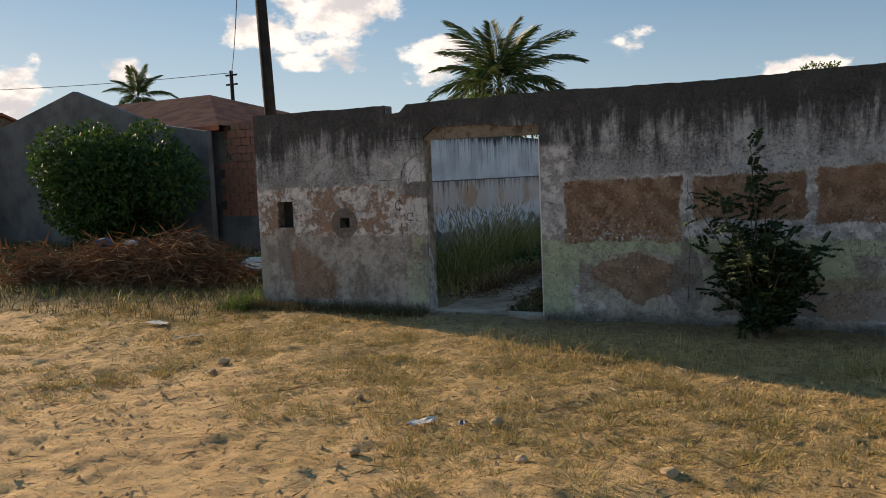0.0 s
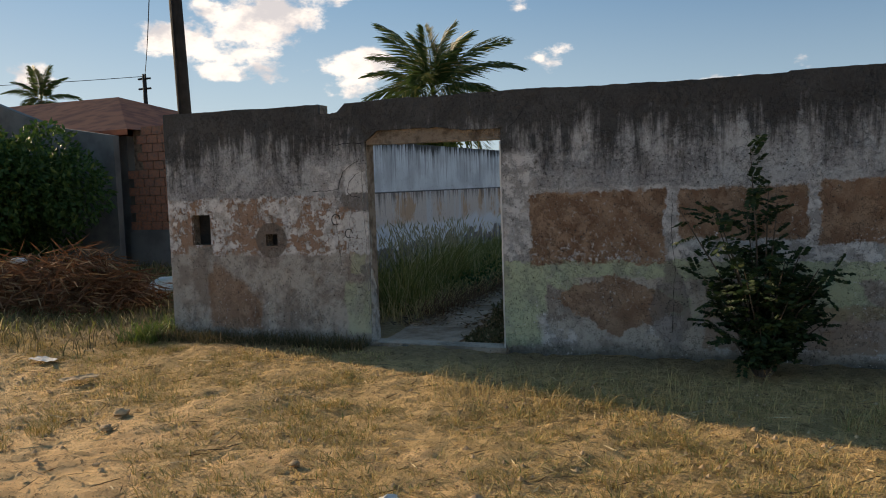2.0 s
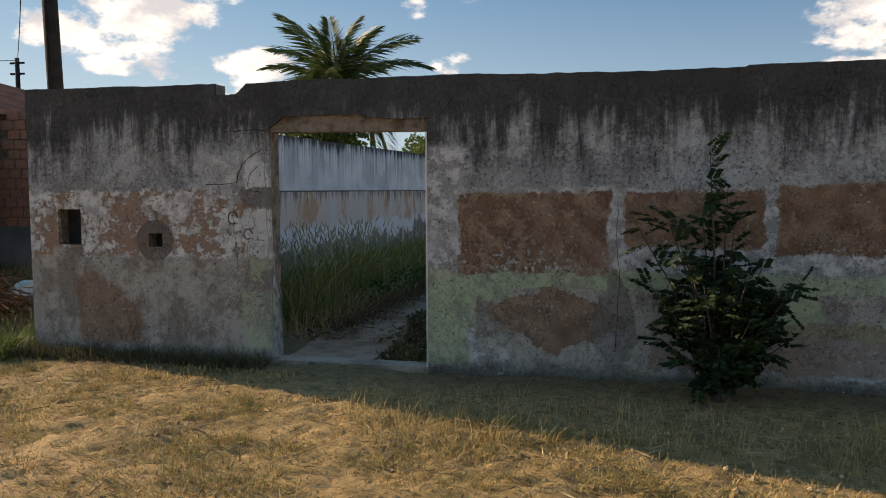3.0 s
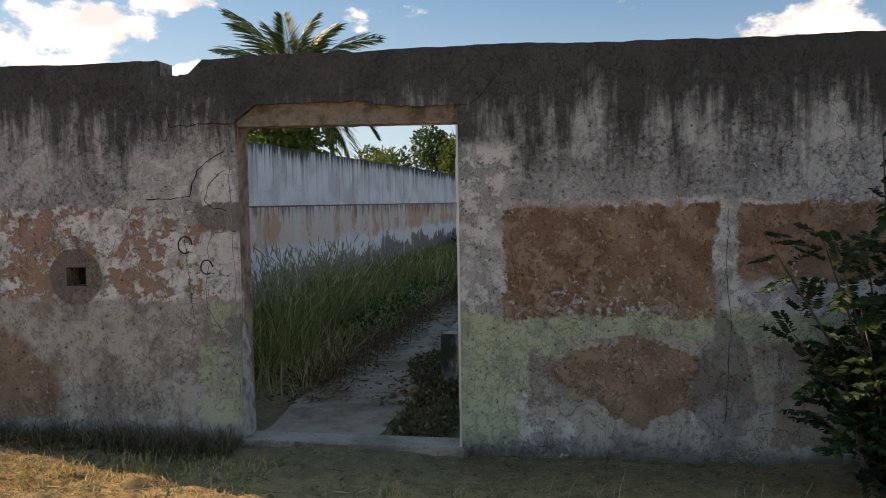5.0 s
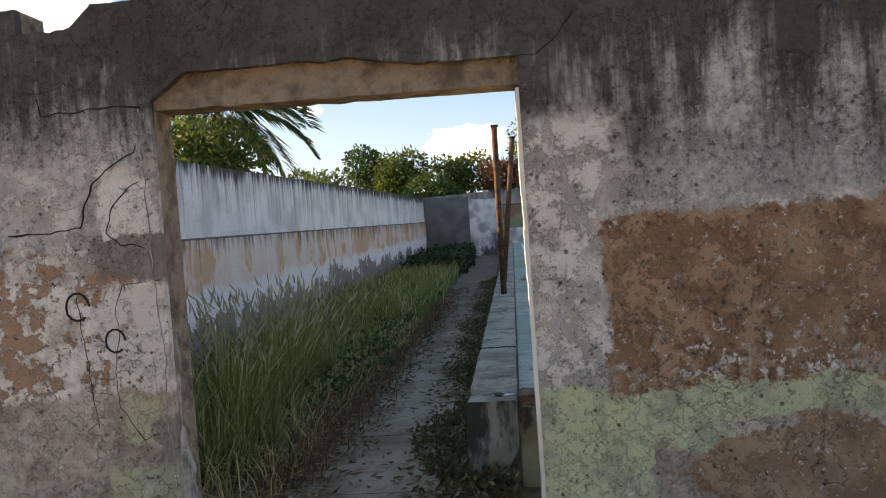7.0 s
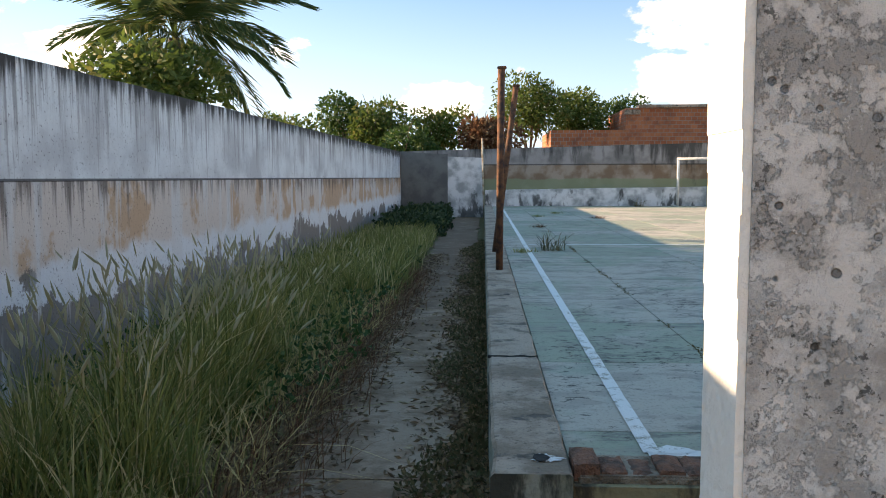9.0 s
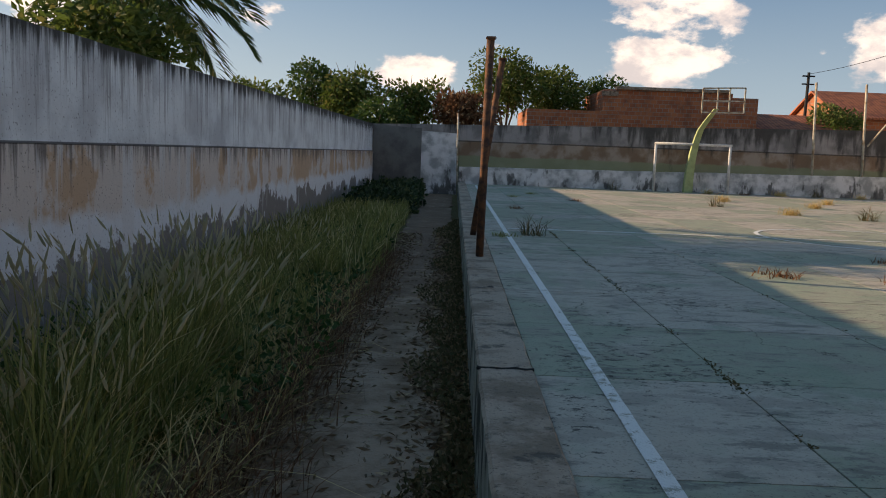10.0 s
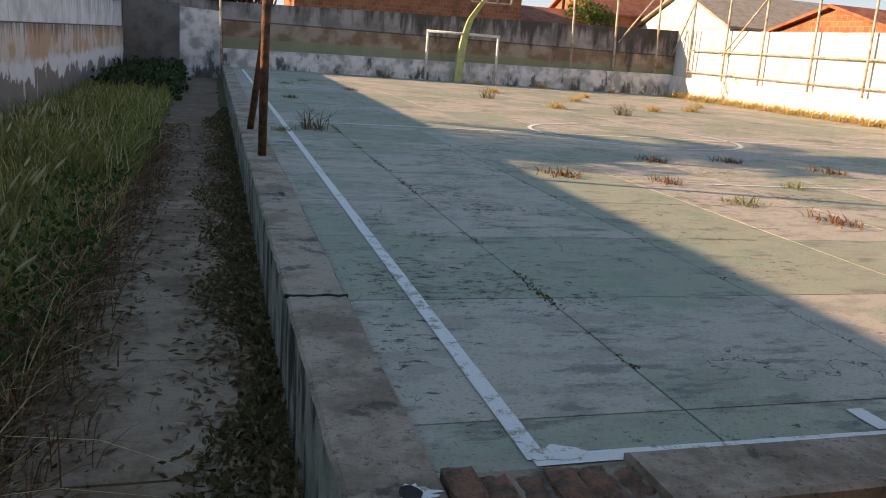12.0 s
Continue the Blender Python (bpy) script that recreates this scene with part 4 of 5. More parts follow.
tree("shrub", (-4.6, 12.0, 0), 1.6, 0.06, lumps(14, 1.0, 1.3, 0.8, 3.0, 0.6), 4200, 0.16, M_LEAF2, "bright green shrub beneath the palm", 6)

# dark feathery shrub against the front wall
sh = thing("roadside_shrub", (3.78, -0.5, -0.04), "dark feathery shrub growing against the mouldy wall", "shrub")
bm = bmesh.new()
lb, lw = [], []
for k in range(34):
    a = rng.random() * 6.28
    tall = k < 7
    h = (1.3 + 0.6 * rng.random()) if tall else (0.35 + 0.75 * rng.random())
    out = (0.12 + 0.3 * rng.random()) if tall else (0.25 + 0.42 * rng.random())
    if k == 0:
        h, out, a = 1.93, 0.10, 2.6
    if k == 1:
        h, out, a = 1.45, 0.62, 3.0
    end = Vector((math.cos(a) * out * 1.1, math.sin(a) * out * 0.55 - 0.05, h))
    pts = [Vector((0.04 * math.cos(a), 0.04 * math.sin(a), 0)), end * 0.5 + Vector((0, 0, 0.1 * h)), end]
    tube(bm, pts, [0.012, 0.008, 0.003], 4)
    for q in range(16):
        t = 0.22 + 0.78 * q / 15
        p = (pts[0].lerp(pts[1], t * 2) if t < 0.5 else pts[1].lerp(pts[2], t * 2 - 1))
        b2 = rng.random() * 6.28
        fd = Vector((math.cos(b2), math.sin(b2) * 0.6, 0.25 + 0.45 * rng.normal())).normalized()
        L = 0.19 * (1.0 - 0.25 * t) * (0.7 + 0.6 * rng.random())
        sd = fd.cross(Vector((0, 0, 1))).normalized()
        for e in range(8):
            c = p + fd * L * (e + 1) / 8
            for sg in (1, -1):
                lb.append(c)
                lw.append(fd * 0.5 + sd * sg + Vector((0, 0, -0.15)))
part("stem", bm, M_BARK, sh)
piece("foliage", leaf_mesh("foliage", np.array(lb), np.array(lw), 0.062, 0.016, M_LEAF3), sh)

# tall grass inside the gate
def seed_heads(base, lean, height, n):
    v, f = [], []
    for k in range(n):
        H = height[k]
        l = np.array([lean[k][0], lean[k][1], 0])
        p = base[k] + np.array([0, 0, H * 0.93]) + l * H * 0.8
        d = np.array([l[0] * 0.9, l[1] * 0.9, 0.85]) + rng.normal(size=3) * [0.16, 0.16, 0.05]
        d /= np.linalg.norm(d)
        u = np.cross(d, [0.3, 0.9, 0.1])
        u /= np.linalg.norm(u)
        w = np.cross(d, u)
        L, R = 0.09 + 0.07 * rng.random(), 0.006 + 0.005 * rng.random()
        i0 = len(v)
        v.append(p)
        for t, r in ((0.25, 1.0), (0.6, 0.9)):
            for s4 in range(4):
                v.append(p + d * L * t + (u * math.cos(s4 * 1.571) + w * math.sin(s4 * 1.571)) * R * r)
        v.append(p + d * L)
        for s4 in range(4):
            n4 = (s4 + 1) % 4
            f += [(i0, i0 + 1 + n4, i0 + 1 + s4), (i0 + 1 + s4, i0 + 1 + n4, i0 + 5 + n4, i0 + 5 + s4), (i0 + 5 + s4, i0 + 5 + n4, i0 + 9)]
    return v, f


def strip_points(n, y0, y1, power=1.0):
    y = y0 + (y1 - y0) * rng.random(n) ** power
    edge = np.array([-0.15 - 0.02 * max(0, q - 10) + 0.22 * wob(q, 21, 0, 0.8) for q in y])
    x = -2.36 + (edge + 2.36) * rng.random(n) ** 0.85
    return np.stack([x, y, np.full(n, -0.03)], 1)


cen = []
while len(cen) < 190:
    cy = 1.7 + 8.0 * rng.random()
    cx = -0.92 + 0.27 * rng.normal() if cy < 5.4 else -1.35 + 0.5 * rng.normal()
    tall = (0.42 + 0.68 * rng.random() ** 1.3) * (1.0 if 1.9 < cy < 5.4 else 0.68) * (0.75 if cx > -0.62 else 1.0)
    if -2.2 < cx < -0.38:
        cen.append((cx, cy, tall))
cen = np.array(cen)
pick = rng.integers(0, len(cen), 13000)
off = rng.normal(size=(len(pick), 2)) * 0.055
base = np.stack([cen[pick, 0] + off[:, 0], cen[pick, 1] + off[:, 1], np.full(len(pick), -0.03)], 1)
h = cen[pick, 2] * (0.30 + 0.80 * rng.random(len(pick)))
fan = rng.normal(size=(len(cen), 2)) * 0.16
lean = off * 3.2 + fan[pick] + rng.normal(size=(len(pick), 2)) * 0.22
base[:, 0] = np.clip(base[:, 0], -2.36, 0.1)
ob = tagged(new("tall_grass", blades("tall_grass", base, lean, h, 0.0035 + 0.004 * rng.random(len(base)), M_GRASS)), "tall unkempt grass with pale seed heads", "grass", kind="stuff")
pick = np.argsort(-h * (0.4 + 0.6 * rng.random(len(h))))[:600]
v, f = seed_heads(base[pick], lean[pick], h[pick] * 1.05, len(pick))
piece("seed_heads", mesh_from("seed_heads", v, f, M_SEED), ob)
n = 5200
y = 1.2 + 8.0 * rng.random(n)
fl = np.stack([-1.15 + 0.55 * rng.normal(size=n), y, np.full(n, -0.03)], 1)
fl[:, 0] = np.clip(fl[:, 0], -2.36, -0.2)
tagged(new("dead_thatch", blades("dead_thatch", fl, rng.normal(size=(n, 2)) * 0.9, 0.12 + 0.3 * rng.random(n), 0.004, M_DRY)), "straw-coloured thatch under the tall grass", "grass", kind="stuff")
n = 2600
y = 1.6 + 10 * rng.random(n)
fl = np.stack([-0.22 + 0.16 * rng.normal(size=n), y, np.full(n, -0.01)], 1)
tagged(new("fallen_grass", blades("fallen_grass", fl, rng.normal(size=(n, 2)) * 0.6 + [0.7, 0], 0.12 + 0.2 * rng.random(n), 0.004, M_BROWN)), "withered grass fallen over the path edge", "grass", kind="stuff")
base = strip_points(12000, 8.5, 30.5, 1.0)
h = 0.20 + 0.40 * rng.random(len(base)) * np.clip(1.6 - base[:, 1] / 25, 0.5, 1.2)
tagged(new("grass_far", blades("grass_far", base, rng.normal(size=(len(base), 2)) * 0.35 + [0.1, 0], h, 0.009, M_GRASS)), "shorter green grass along the side wall", "grass", kind="stuff")
p = strip_points(4600, 3.6, 14.0)
p[:, 2] += rng.random(len(p)) * 0.30
tagged(new("weeds", leaf_mesh("weeds", p, rng.normal(size=p.shape) + [0.2, 0, 0.5], 0.075, 0.022, M_LEAF)), "leafy weeds among the tall grass", "weeds", kind="stuff")
p = strip_points(5000, 20.0, 30.5)
p[:, 2] += rng.random(len(p)) ** 1.4 * 0.6
p[:, 0] = np.clip(p[:, 0] + 0.25, -2.36, 0.9)
tagged(new("creeper", leaf_mesh("creeper", p, rng.normal(size=p.shape) + [0.2, 0, 0.4], 0.14, 0.045, M_LEAF3)), "dark leafy creeper at the path's end", "creeper", kind="stuff")
# low weeds along the curb
n = 9000
y = 1.6 + 17 * rng.random(n) ** 1.3
k = np.array([wob(q, 33, 0, 0.9) for q in y])
p = np.stack([0.965 - (0.12 + 0.42 * np.clip(k + 0.30, 0, 1)) * rng.random(n), y, 0.005 + rng.random(n) * 0.11 * np.clip(k + 0.5, 0.1, 1)], 1)
tagged(new("curb_weeds", leaf_mesh("curb_weeds", p, rng.normal(size=p.shape) + [-0.3, 0, 0.5], 0.045, 0.011, M_WEED)), "withered low weeds along the curb foot", "weeds", kind="stuff")

n = 2600
p = np.stack([0.82 + 0.42 * rng.random(n), 0.28 + 1.25 * rng.random(n), np.zeros(n)], 1)
p[:, 2] = -0.02 + rng.random(n) * 0.16 * np.array([max(0.1, wob(a, b, 3, 3.5) + 0.45) for a, b, c in p])
tagged(new("gate_weeds", leaf_mesh("gate_weeds", p, rng.normal(size=p.shape) + [-0.2, 0, 0.5], 0.05, 0.012, M_WEED)), "low withered weeds just inside the gate", "weeds", kind="stuff")

# dry grass outside
def verge(n, x0, x1, y0, y1, cut, h0, h1, mat, name, label, w=0.0035):
    x, y = x0 + (x1 - x0) * rng.random(n), y0 + (y1 - y0) * rng.random(n)
    keep = np.array([wob(a, b, 11, 0.8) * 0.6 + wob(a, b, 17, 2.6) * 0.5 + 0.13 * (b + 2.9) + 0.02 * a > cut and (name == "dry_stalks" or a < 0.3 or b < -1.0 - 0.3 * wob(a, b, 4, 1.3)) for a, b in zip(x, y)])
    x, y = x[keep], y[keep]
    z = np.array([ground_z(a, b) - 0.03 for a, b in zip(x, y)])
    b3 = np.stack([x, y, z], 1)
    return tagged(new(name, blades(name, b3, rng.normal(size=(len(x), 2)) * 0.7, h0 + (h1 - h0) * rng.random(len(x)) ** 2, w, mat)), label, "grass", kind="stuff")


verge(70000, -5.5, 8.5, -4.8, -0.25, 0.02, 0.015, 0.07, M_DRY, "dry_grass", "short sun-dried grass on the verge")
verge(2600, 1.0, 8.5, -1.7, -0.7, 0.0, 0.08, 0.26, M_DRY, "dry_stalks", "thin dry grass stalks at the shadow's edge", 0.002)
verge(3000, -2.9, -0.1, -0.30, -0.04, -0.6, 0.04, 0.20, M_WEED, "wall_foot_grass", "dark grass at the wall's foot")
verge(9000, -18, -2.9, -0.3, 7.0, -0.1, 0.05, 0.22, M_GRASS, "rough_weeds", "rough weeds on the open lot", 0.008)
verge(26000, -22, -3.0, -1.2, 7.0, -0.25, 0.05, 0.30, M_WEED, "dry_weeds", "dry weeds on the open lot", 0.006)
verge(900, -3.2, -2.7, -0.5, 0.6, -0.9, 0.1, 0.3, M_LEAF2, "corner_grass", "bright green grass at the wall corner", 0.006)

verge(9000, -48, -17, -1.0, 12.0, -0.6, 0.3, 1.0, M_GRASS, "lot_grass", "rank grass across the open lot", 0.03)

# matted tufts, straw and clods on the verge
cx, cy = -5 + 12.5 * rng.random(1500), -5.4 + 5.0 * rng.random(1500) ** 0.8
ok = np.array([wob(a, b, 31, 0.7) + 0.13 * (b + 3.2) + 0.04 * a > 0.05 and (a < 0.2 or b < -1.2) for a, b in zip(cx, cy)])
cx, cy = cx[ok], cy[ok]
pick = rng.integers(0, len(cx), 30000)
sp = rng.normal(size=(len(pick), 2)) * (0.035 + 0.05 * rng.random(len(cx)))[pick][:, None] * [1.5, 1.0]
tx, ty = cx[pick] + sp[:, 0], np.minimum(cy[pick] + sp[:, 1], -0.08)
b3 = np.stack([tx, ty, [ground_z(a, b) - 0.035 for a, b in zip(tx, ty)]], 1)
tagged(new("grass_tufts", blades("grass_tufts", b3, sp * 9 + rng.normal(size=sp.shape) * 0.5, 0.03 + 0.06 * rng.random(len(tx)), 0.0035, M_TUFT)), "matted olive-brown grass tufts on the verge", "grass", kind="stuff")
n = 2600
p = np.stack([-6 + 13 * rng.random(n), -6.2 + 5.6 * rng.random(n), np.zeros(n)], 1)
p[:, 2] = [ground_z(a, b) + 0.004 for a, b, c in p]
tagged(new("straw", leaf_mesh("straw", p, rng.normal(size=p.shape) * [1, 1, 0.06], 0.08 + 0.22 * rng.random(n) ** 2, 0.004, M_STRAW)), "scattered dry stalks and twigs on the dirt", "straw", kind="stuff")
n = 9000
y = 1.0 + 14 * rng.random(n)
x = np.where(rng.random(n) < 0.5, -0.10 + 0.17 * rng.normal(size=n), 0.74 + 0.15 * rng.normal(size=n))
p = np.stack([np.clip(x, -0.6, 0.94), y, 0.004 + 0.02 * rng.random(n)], 1)
tagged(new("leaf_litter", leaf_mesh("leaf_litter", p, rng.normal(size=p.shape) * [1, 1, 0.25], 0.03 + 0.06 * rng.random(n), 0.010, M_LITTER)), "brown dead leaves along the path's edges", "leaf litter", kind="stuff")
n = 1500
y = 1.9 + 11 * rng.random(n) ** 1.2
jx = rng.choice([2.355, 3.675], n, p=[0.8, 0.2])
p = np.stack([jx + 0.014 * rng.normal(size=n), y, np.full(n, 0.436)], 1)
p = p[np.array([wob(a, b, 2, 1.9) > 0.02 for a, b, c in p])]
tagged(new("joint_moss", leaf_mesh("joint_moss", p, rng.normal(size=p.shape) * [1, 1, 0.3] + [0, 0, 0.3], 0.03, 0.006, M_WEED)), "small weeds rooted in the court's joints", "weeds", kind="stuff")

# heap of dead brush
p, d = ball_points(9000, [(-6.6, 1.3, 0.15, 0.75), (-5.7, 1.5, 0.2, 0.8), (-7.5, 1.2, 0.15, 0.7), (-5.0, 1.6, 0.05, 0.6), (-8.4, 0.8, 0.05, 0.6)], 0.3)
p = p[p[:, 2] > -0.05]
w = rng.normal(size=p.shape) * [1, 0.6, 0.35] + [0.3, -0.2, -0.25]
tagged(new("brush_heap", leaf_mesh("brush_heap", p, w, 0.34, 0.012, M_BROWN)), "heap of dead reddish brush and rubbish", "brush heap", kind="stuff")
p, d = ball_points(4600, [(-9.0, 0.9, 0.0, 0.8), (-16, 1.5, 0, 0.9), (-10.5, -0.3, 0.0, 0.6), (-12, 0.4, 0.0, 0.8), (-9.4, -0.5, 0, 0.5), (-13.5, 1.5, 0.0, 0.8)], 0.3)
p = p[p[:, 2] > -0.05]
tagged(new("brush_pile", leaf_mesh("brush_pile", p, rng.normal(size=p.shape) * [1, 0.6, 0.4], 0.36, 0.014, M_BROWN)), "low piles of dry branches on the lot", "brush pile", kind="stuff")


def lump_mesh(name, r, mat, seed, flat=0.6):
    bm = bmesh.new()
    bmesh.ops.create_icosphere(bm, subdivisions=2, radius=r)
    for v in bm.verts:
        q = 1 + 0.45 * wob(v.co.x / r, v.co.y / r, v.co.z / r + seed, 1.1) + 0.12 * wob(v.co.x / r, v.co.y / r, v.co.z / r + seed, 4)
        v.co = Vector((v.co.x * q, v.co.y * q, v.co.z * q * flat))
    me = bpy.data.meshes.new(name)
    bm.to_mesh(me)
    bm.free()
    me.materials.append(mat)
    return me


for x, y, r, sd in ((-1.1, -2.62, 0.065, 1), (-0.95, -2.95, 0.045, 2), (2.25, -3.45, 0.05, 3), (1.6, -4.35, 0.045, 4), (-0.4, -3.6, 0.025, 5), (2.7, -4.1, 0.04, 9), (3.6, -4.0, 0.05, 11), (0.9, -3.2, 0.035, 12)):
    ob = new("stone", lump_mesh("stone", r, M_STONE, sd))
    ob.location = (x, y, ground_z(x, y) + r * 0.1)
    tagged(ob, "brown stone lying on the dirt", "stone", "stones on the verge")
vs_, fs_ = [], []
for k in range(4200):
    x, y, r = -7 + 14 * rng.random(), -7.2 + 6.2 * rng.random(), 0.005 + 0.020 * rng.random() ** 4
    z = ground_z(x, y) - 0.012
    i0 = len(vs_)
    q = [(x + r * (0.8 + 0.4 * rng.random()) * math.cos(a), y + r * (0.8 + 0.4 * rng.random()) * math.sin(a), z) for a in (0, 1.26, 2.5, 3.8, 5.0)]
    vs_ += q + [(x + 0.3 * r, y, z + r * 1.1)]
    fs_ += [(i0 + e, i0 + (e + 1) % 5, i0 + 5) for e in range(5)]
tagged(new("pebbles", mesh_from("pebbles", vs_, fs_, M_STONE)), "small clods and pebbles on the dirt", "pebbles", kind="stuff")


def scrap(x, y, sx, sy, mat, name, label, cat, z=None, seed=1):
    v, f = [], []
    n = 7
    for j in range(n):
        for i in range(n):
            u, w = i / (n - 1) - 0.5, j / (n - 1) - 0.5
            v.append((u * sx * (1 + 0.3 * wob(w * 3, seed)), w * sy * (1 + 0.3 * wob(u * 3, seed, 4)), 0.02 + 0.035 * abs(wob(u * 4, w * 4, seed))))
    f = [(j * n + i, j * n + i + 1, j * n + n + i + 1, j * n + n + i) for j in range(n - 1) for i in range(n - 1)]
    ob = new(name, mesh_from(name, v, f, mat))
    ob.location = (x, y, ground_z(x, y) if z is None else z)
    ob.rotation_euler = (0, 0, seed)
    return tagged(ob, label, cat)


scrap(1.75, -3.66, 0.22, 0.10, M_PAPER, "litter", "crumpled pale wrapper lying on dirt", "litter", seed=1)
scrap(2.05, -3.60, 0.10, 0.07, M_BLUE, "litter", "scrap of blue plastic on dirt", "litter", seed=2)
scrap(-3.3, -1.4, 0.36, 0.16, M_PAPER, "litter", "flattened pale paper on dirt", "litter", seed=3)
scrap(-2.3, -1.9, 0.34, 0.16, M_STONE, "litter", "flattened grey carton on dirt", "litter", seed=4)
for x, y, r, m2, lab in ((-5.4, 2.9, 0.28, M_BAG, "pale plastic rubbish bag by the wall"), (-4.9, 2.9, 0.22, M_BAG, "pale plastic rubbish bag by the wall"), (-4.5, 3.0, 0.2, M_BAG, "pale plastic rubbish bag by the wall"), (-7.3, 1.2, 0.15, M_BLUE, "dark blue plastic bag on the brush heap"), (-6.6, 1.2, 0.11, M_BAG, "pale rag on the brush heap")):
    ob = new("rubbish_bag", lump_mesh("rubbish_bag", r, m2, x))
    ob.location = (x, y, 0.12 if y > 2 else 0.74)
    tagged(ob, lab, "rubbish bag", "rubbish on the lot")

# weeds on the court
def tuft(h, n, mat, seed):
    b3 = np.concatenate([rng.normal(size=(n, 2)) * 0.10, np.zeros((n, 1))], 1)
    return blades("weed_tuft", b3, rng.normal(size=(n, 2)) * 1.1, h * (0.4 + 0.6 * rng.random(n)), 0.006, mat)


T = [tuft(0.12, 70, M_BROWN, 1), tuft(0.10, 60, M_GRASS, 2), tuft(0.28, 150, M_DRY, 3), tuft(0.45, 60, M_WEED, 4)]
for x, y, k in ((7.04, 7.44, 1), (5.45, 7.53, 0), (4.31, 7.83, 0), (6.3, 9.3, 0), (7.6, 9.5, 0), (8.7, 8.8, 0), (5.6, 6.4, 1), (6.0, 5.6, 0), (2.0, 11.2, 3), (1.55, 10.9, 1), (8.9, 18.5, 2), (12.2, 19.5, 2), (14.0, 20.5, 2), (11.0, 22, 2), (10.2, 17.5, 3), (7.9, 21, 3),
                (9.1, 24, 2), (12.5, 24.5, 2), (15.5, 22.5, 2), (2.5, 22.0, 1), (3.2, 24, 1), (4.1, 21.0, 0), (2.2, 17.0, 0), (6.9, 29.9, 3), (10.4, 29.6, 2), (13.2, 29.9, 2), (14.6, 30.0, 3), (16.2, 29.8, 2), (11.8, 29.7, 0)):
    ob = new("weed_tuft", T[k])
    ob.location, ob.scale = (x, y, 0.438), (1.0 + 0.4 * wob(x, y), 1.0 + 0.4 * wob(y, x), 1)
    tagged(ob, ("withered brown weed in a court joint", "small green weed in a court joint", "clump of straw-dry grass on the court", "spindly dark weed on the court")[k], "weed", "weeds on the court")
for k in range(16):
    y = 12 + 1.15 * k
    ob = new("weed_tuft", T[2])
    ob.location, ob.scale = (18.9 + 0.15 * wob(k, 2), y, 0.438), (2.0, 2.4, 1.5)
    tagged(ob, "thick dry grass clump along the white wall", "weed", "weeds along the white wall")

# ---- things of the court ----
def pipe(name, pts, r, mat, parent, sides=8):
    bm = bmesh.new()
    tube(bm, pts, r, sides)
    return part(name, bm, mat, parent, smooth=True)


goal = thing("goal", (8.39, 29.9, 0.44), "white-painted pipe goal frame without a net", "goal")
pipe("post", [(0, 0, 0), (0, 0, 1.80)], 0.05, M_GOAL, goal)
pipe("post", [(2.8, 0, 0), (2.8, 0, 1.80)], 0.05, M_GOAL, goal)
pipe("crossbar", [(-0.05, 0, 1.82), (2.85, 0, 1.82)], 0.05, M_GOAL, goal)
for x in (0, 2.8):
    pipe("foot_bar", [(x, 0.02, 0.03), (x - 0.1, 0.6, 0.03)], 0.03, M_GOAL, goal)

hoop = thing("basketball_stand", (9.72, 30.2, 0.44), "faded green curved basketball post with an empty board frame", "basketball stand")
v, f = [], []
for k in range(15):
    t = k / 14
    w = 0.21 * (1 - 0.5 * t)
    c = Vector((0.02 + 0.08 * t, -0.1 - 0.75 * t ** 3, 3.0 * t))
    if t > 0.8:
        c += Vector((0.9 * (t - 0.8), -1.4 * (t - 0.8), 0.6 * (t - 0.8)))
    lean = 0.55 * t * t
    c.x += 0.28 * (t ** 2.5)
    v += [c + Vector(q) for q in ((-w * 0.8, -w * 0.6, 0), (w * 0.8, -w * 0.6, 0), (w * 0.8, w * 0.6, 0), (-w * 0.8, w * 0.6, 0))]
f = [(4 * k + e, 4 * k + (e + 1) % 4, 4 * k + 4 + (e + 1) % 4, 4 * k + 4 + e) for k in range(14) for e in range(4)] + [(3, 2, 1, 0), (56, 57, 58, 59)]
piece("curved_post", mesh_from("curved_post", v, f, M_LIME), hoop)
bm = bmesh.new()
for a, b in (((0, 0), (1.53, 0.02)), ((0, 0.86), (1.53, 0.92)), ((0, 0), (0, 0.86)), ((1.53, 0.02), (1.53, 0.92)), ((0.55, 0), (0.55, 0.9)), ((0.98, 0), (0.98, 0.9)), ((0, 0.42), (1.53, 0.44))):
    dx, dz = b[0] - a[0], b[1] - a[1]
    L = math.hypot(dx, dz)
    box(bm, 0, L, -0.02, 0.02, -0.025, 0.025, m=Matrix.Translation((0.03 + a[0], -1.15, 2.98 + a[1])) @ Matrix.Rotation(-math.atan2(dz, dx), 4, "Y"))
part("board_frame", bm, M_GALV, hoop, "empty pale backboard frame")

for x, y, h, r, lean, nm, lab in ((1.13, 8.25, 2.38, 0.045, (0.02, -0.0), "net_post", "rusty steel post standing on the curb"), (1.11, 10.6, 2.42, 0.045, (0.30, -0.1), "net_post", "leaning rusty steel post on the curb")):
    t = thing(nm, (x, y, 0.47), lab, "post", "rusty posts on the curb")
    pipe("shaft", [(0, 0, 0), (lean[0] * 0.5, lean[1] * 0.5, h * 0.5), (lean[0], lean[1], h)], r, M_RUST, t)
    bm = bmesh.new()
    box(bm, lean[0] - 0.05, lean[0] + 0.06, lean[1] - 0.05, lean[1] + 0.05, h, h + 0.03, 0.008)
    part("top_plate", bm, M_RUST, t)
t = thing("fence_post", (0.95, 30.3, 0.4), "thin bent pale post at the curb's end", "post")
